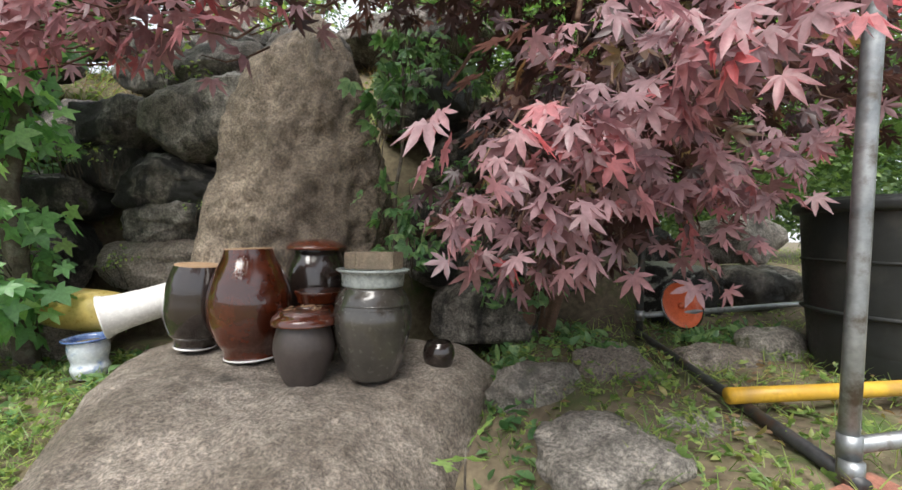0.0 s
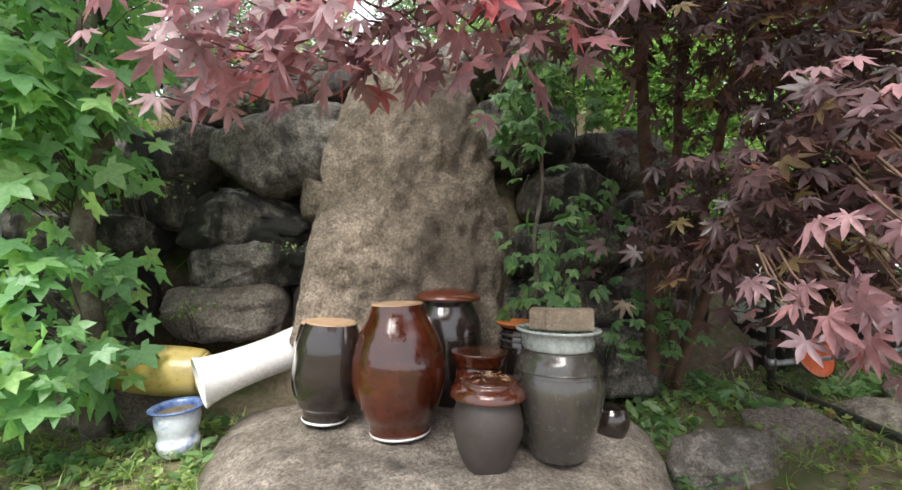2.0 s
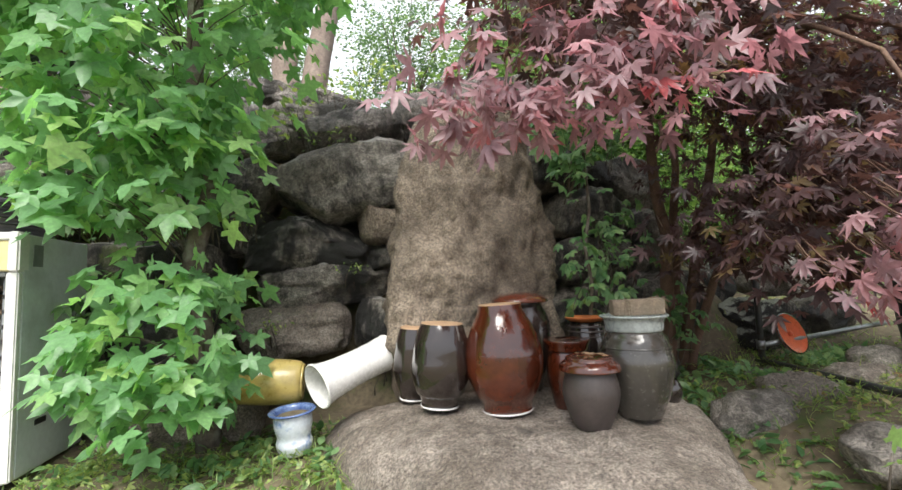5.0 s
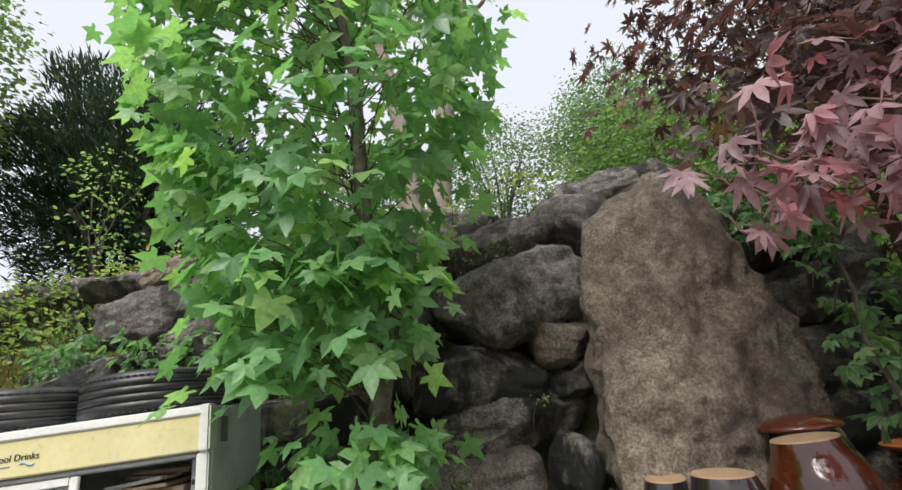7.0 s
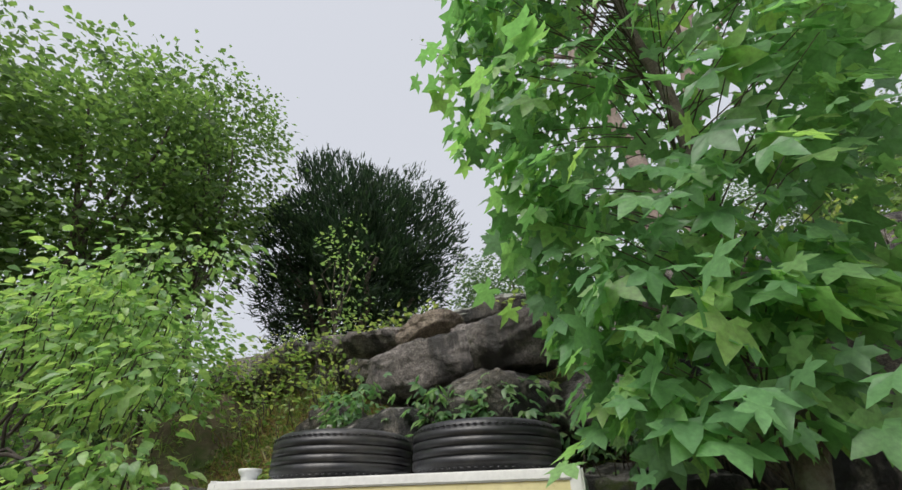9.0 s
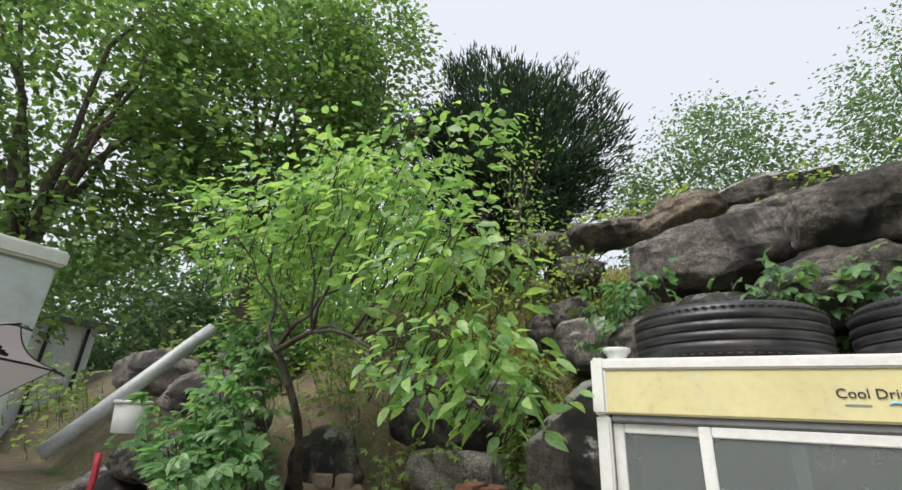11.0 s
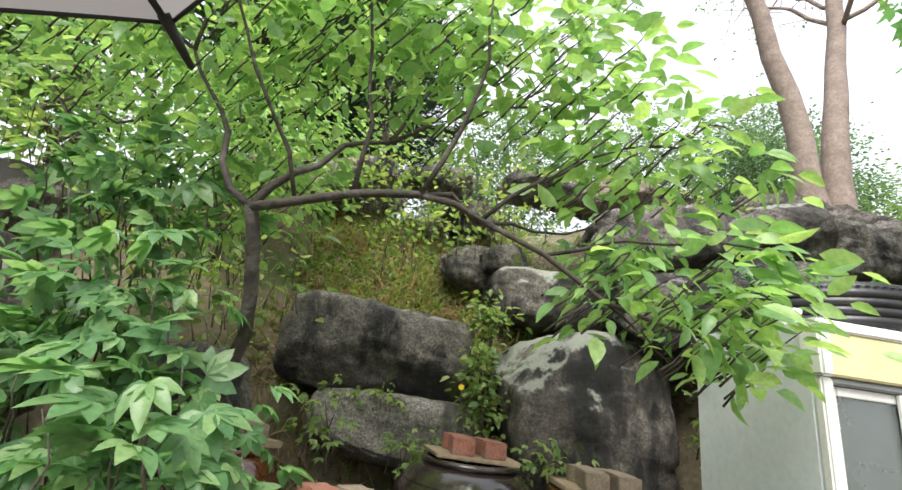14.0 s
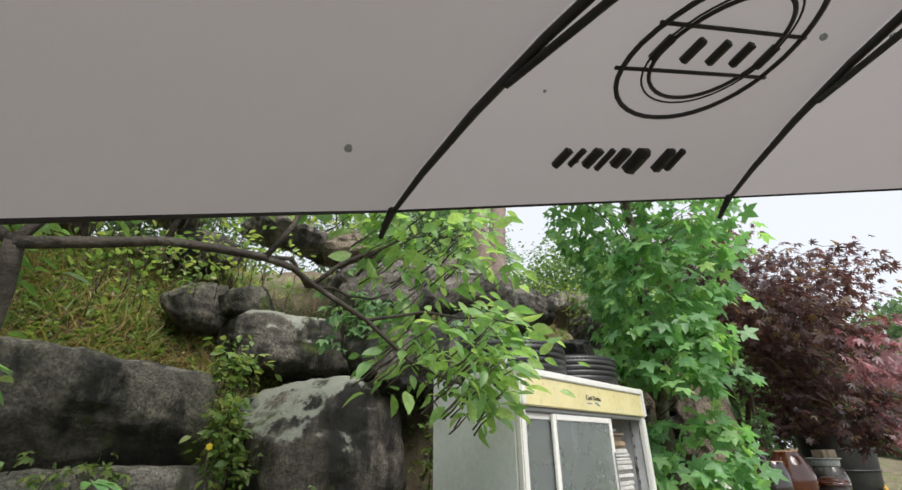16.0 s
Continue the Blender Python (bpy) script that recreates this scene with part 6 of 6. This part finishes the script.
big_tree("pale_tree", "blue-green tall tree beyond the hill", (3.6, 12.0, 2), 8, (3.4, 12.0, 7.2), (2.6, 2.0, 3.4), 420, 90, 0.11, G_HAZE, L_FAR, 63, 0.12, None, 12, 0.2, 0.3)


def twin_tree():
    rng = np.random.default_rng(23)
    root = plant("twin_trunk_tree", "tall twin-trunked tree with bare thin branches and few leaves", "tree")
    b = np.array((-2.25, 4.38, gz(-2.25, 4.38) - 0.1))
    tops = []
    for k, e in enumerate(((-0.50, 0.3, 4.3), (0.95, 0.4, 4.4))):
        top = b + np.array(e)
        limb(root, "trunk", limb_points(rng, b + (0.06 * (k * 2 - 1), 0, 0), top, (0.10 * (k * 2 - 1) * -1, 0, 0), 9, 0.02), 0.14, 0.07, M_FARBARK, 12)
        tops.append(top)
    P, A, B = [], [], []
    for k in range(13):
        s = b + (tops[k % 2] - b) * rng.uniform(0.72, 1.0)
        a = rng.uniform(0, 2 * math.pi)
        e = s + np.array((2.6 * math.cos(a), 1.6 * math.sin(a) - 0.4, rng.uniform(0.6, 1.8))) * rng.uniform(0.6, 1.15)
        pts = limb_points(rng, s, e, (0, 0, 0.25), 9, 0.05)
        limb(root, "limb", pts, 0.03, 0.006, M_FARBARK, 8)
        for j in range(9):
            q = np.array(pts[rng.integers(2, 9)])
            w = q + rng.normal(0, 0.4, 3)
            A.append(q)
            B.append(w)
            P += [w + rng.normal(0, 0.06, 3) for _ in range(5)]
    twigs(root, "twig", A, B, 0.005, M_FARBARK, rng)
    P = np.array(P)
    leaves(root, "crown", L_SMALL, P, rng.normal(0, 1, P.shape) - np.array((0, 0, 0.8)), rng.uniform(0.03, 0.06, len(P)), G_FAR, rng, 0.8, "sparse small leaves")


twin_tree()


def far_woods():
    rng = np.random.default_rng(29)
    P, T = [], []
    for k in range(64):
        a = radians(-80 + 175 * k / 63)
        dist = 22 + 9 * rng.random()
        c = np.array((-3 + dist * math.sin(a), 2 + dist * math.cos(a), 2.6 + 2.6 * rng.random()))
        n = 620
        p, d = shell(rng, c, (2.6, 2.6, 2.2 + 2.0 * rng.random()), n, 0.5)
        for q, w in zip(p, d):
            P.append(q + rng.normal(0, 0.25, (5, 3)))
            T.append(np.repeat(w[None], 5, 0) + rng.normal(0, 0.5, (5, 3)))
    P, T = np.concatenate(P), np.concatenate(T)
    ob = piece("far_woods", leaf_cloud("far_woods", L_FAR, P, T, rng.uniform(0.18, 0.36, len(P)), rng, 0.8), G_HAZE)
    tagged(ob, "pale green woods in the distance", "woods", kind="stuff")


far_woods()

shed = plant("white_shed", "low white-clad shed behind the trees", "shed")
shed.matrix_basis = pose(-15.5, 2.2, 0.0, 0, 0, 100)
part("wall", box_bm(-1.8, 1.8, 0, 2.5, 0, 2.75, 0.0), M_SHED, shed)
part("roof", box_bm(-2.0, 2.0, -0.2, 2.7, 2.752, 2.87, 0.01), M_ROOF, shed)
for k in range(6):
    part("post", box_bm(-1.7 + k * 0.66, -1.65 + k * 0.66, -0.05, -0.005, 0, 2.73, 0.0), M_INK, shed, "dark post")

# ---- umbrella ----
UC, UZ, UP, UR, UH = (-6.029, 0.411), 1.218, 0.699, 0.642, 0.22
TILT = Matrix.Rotation(-0.367, 4, "Y") @ Matrix.Rotation(0.336, 4, "X")


def on_axis(x, y, z):
    """A place in the tilted umbrella: z along its shaft from the rim's level."""
    return Vector((UC[0], UC[1], UZ)) + TILT @ Vector((x, y, z))


def canopy_point(k, f, drop=0.0):
    """A point of the canopy: k ribs round (fractions lie on the panels), f of the radius out."""
    k0 = math.floor(k + 1e-9)
    u = k - k0
    a0, a1 = UP + k0 * math.pi / 4, UP + (k0 + 1) * math.pi / 4
    edge = 1 - 0.05 * (4 * u * (1 - u)) * f
    x = UR * f * edge * (math.cos(a0) * (1 - u) + math.cos(a1) * u)
    y = UR * f * edge * (math.sin(a0) * (1 - u) + math.sin(a1) * u)
    z = UH * (1 - f**2.0) - 0.02 * 4 * u * (1 - u) * f * (1 - f)
    return on_axis(x, y, z - drop)


umbrella = tagged(new("umbrella"), "open grey nylon umbrella with black ribs and dark print", "umbrella")
for k in range(8):
    verts, faces = [], []
    nu, nv = 12, 12
    for i in range(nu + 1):
        for j in range(nv + 1):
            verts.append(canopy_point(k + i / nu * 0.9999, 0.03 + 0.97 * j / nv))
    for i in range(nu):
        for j in range(nv):
            a = i * (nv + 1) + j
            faces.append((a, a + 1, a + nv + 2, a + nv + 1))
    panel = piece("panel", data_of("panel", verts, faces), M_CANOPY, umbrella)
    hem = [canopy_point(k + i / nu * 0.9999, 1.0) for i in range(nu + 1)]
    piece("hem", tube("hem", hem, [0.0018] * (nu + 1), 6), M_INK, panel, "dark hem")
    if k == 0:
        printed = panel
    rib = [canopy_point(k, 0.05 + 0.97 * j / 8, 0.007) for j in range(9)]
    r_ob = piece("rib", tube("rib", rib, [0.0042] * 7 + [0.0036, 0.0025], 8), M_INK, umbrella, "thin black rib")
    strut = [canopy_point(k, 0.72, 0.012), canopy_point(k, 0.45, 0.022), on_axis(0.02 * math.cos(UP + k * math.pi / 4), 0.02 * math.sin(UP + k * math.pi / 4), 0.13)]
    piece("strut", tube("strut", strut, [0.0034, 0.0034, 0.0034], 8), M_INK, r_ob, "black strut")
    piece("tip", tube("tip", [canopy_point(k, 0.985, 0.004), canopy_point(k, 1.03, 0.016)], [0.005, 0.003], 8), M_INK, r_ob)
piece("runner", tube("runner", [on_axis(0, 0, 0.11), on_axis(0, 0, 0.145)], [0.012, 0.013], 14), M_INK, umbrella, "black sliding runner")
piece("shaft", tube("shaft", [on_axis(0, 0, UH + 0.03), on_axis(0, 0, -0.4), on_axis(0, 0, -1.20)], [0.007] * 3, 12), M_STEEL, umbrella, "steel shaft")
piece("handle", tube("handle", [on_axis(0, 0, -1.12), on_axis(0, 0, -1.3), on_axis(0, 0, -1.44)], [0.015, 0.017, 0.012], 12), M_INK, umbrella, "black handle planted in the ground")


def print_bar(u0, f0, u1, f1, w, name="print_bar"):
    """A stroke of dark print on one panel; u: across the panel, 0 to 1; f: out from the middle."""
    pts = [canopy_point(u0 + (u1 - u0) * s / 4, f0 + (f1 - f0) * s / 4, 0.004) for s in range(5)]
    piece(name, tube(name, pts, [w] * 5, 5), M_INK, printed, "dark printed stroke")


# a line of lettering as plain strokes
for u, h, w in ((0.345, 0.046, 0.0042), (0.385, 0.046, 0.0062), (0.475, 0.046, 0.0085), (0.53, 0.034, 0.0062), (0.572, 0.044, 0.0036), (0.612, 0.034, 0.0062), (0.655, 0.034, 0.0036), (0.695, 0.034, 0.0052)):
    print_bar(u, 0.858, u + 0.006, 0.858 + h, w)


def print_ring(cu, cf, ru, rf, w):
    pts = [canopy_point(cu + ru * math.cos(2 * math.pi * s / 40), cf + rf * math.sin(2 * math.pi * s / 40), 0.004) for s in range(41)]
    piece("print_ring", tube("print_ring", pts, [w] * 41, 5), M_INK, printed, "printed ring of a badge")


print_ring(0.53, 0.66, 0.235, 0.125, 0.0022)
print_ring(0.53, 0.66, 0.165, 0.085, 0.0018)
print_ring(0.53, 0.66, 0.180, 0.095, 0.0009)
print_bar(0.29, 0.63, 0.77, 0.63, 0.0018)
print_bar(0.29, 0.70, 0.77, 0.70, 0.0018)
for u in (0.36, 0.45, 0.53, 0.61, 0.70):
    print_bar(u, 0.648, u, 0.682, 0.004)
for k in range(46):
    q = canopy_point(random.uniform(-0.9, 1.9), random.uniform(0.35, 0.98), 0.0025)
    base, faces = ball(1)
    if k < 30:
        s = random.uniform(0.0015, 0.004)
        ob = piece("water_drop", data_of("water_drop", [Vector(v.tolist()) * s + q for v in base], faces), M_GLASS, umbrella)
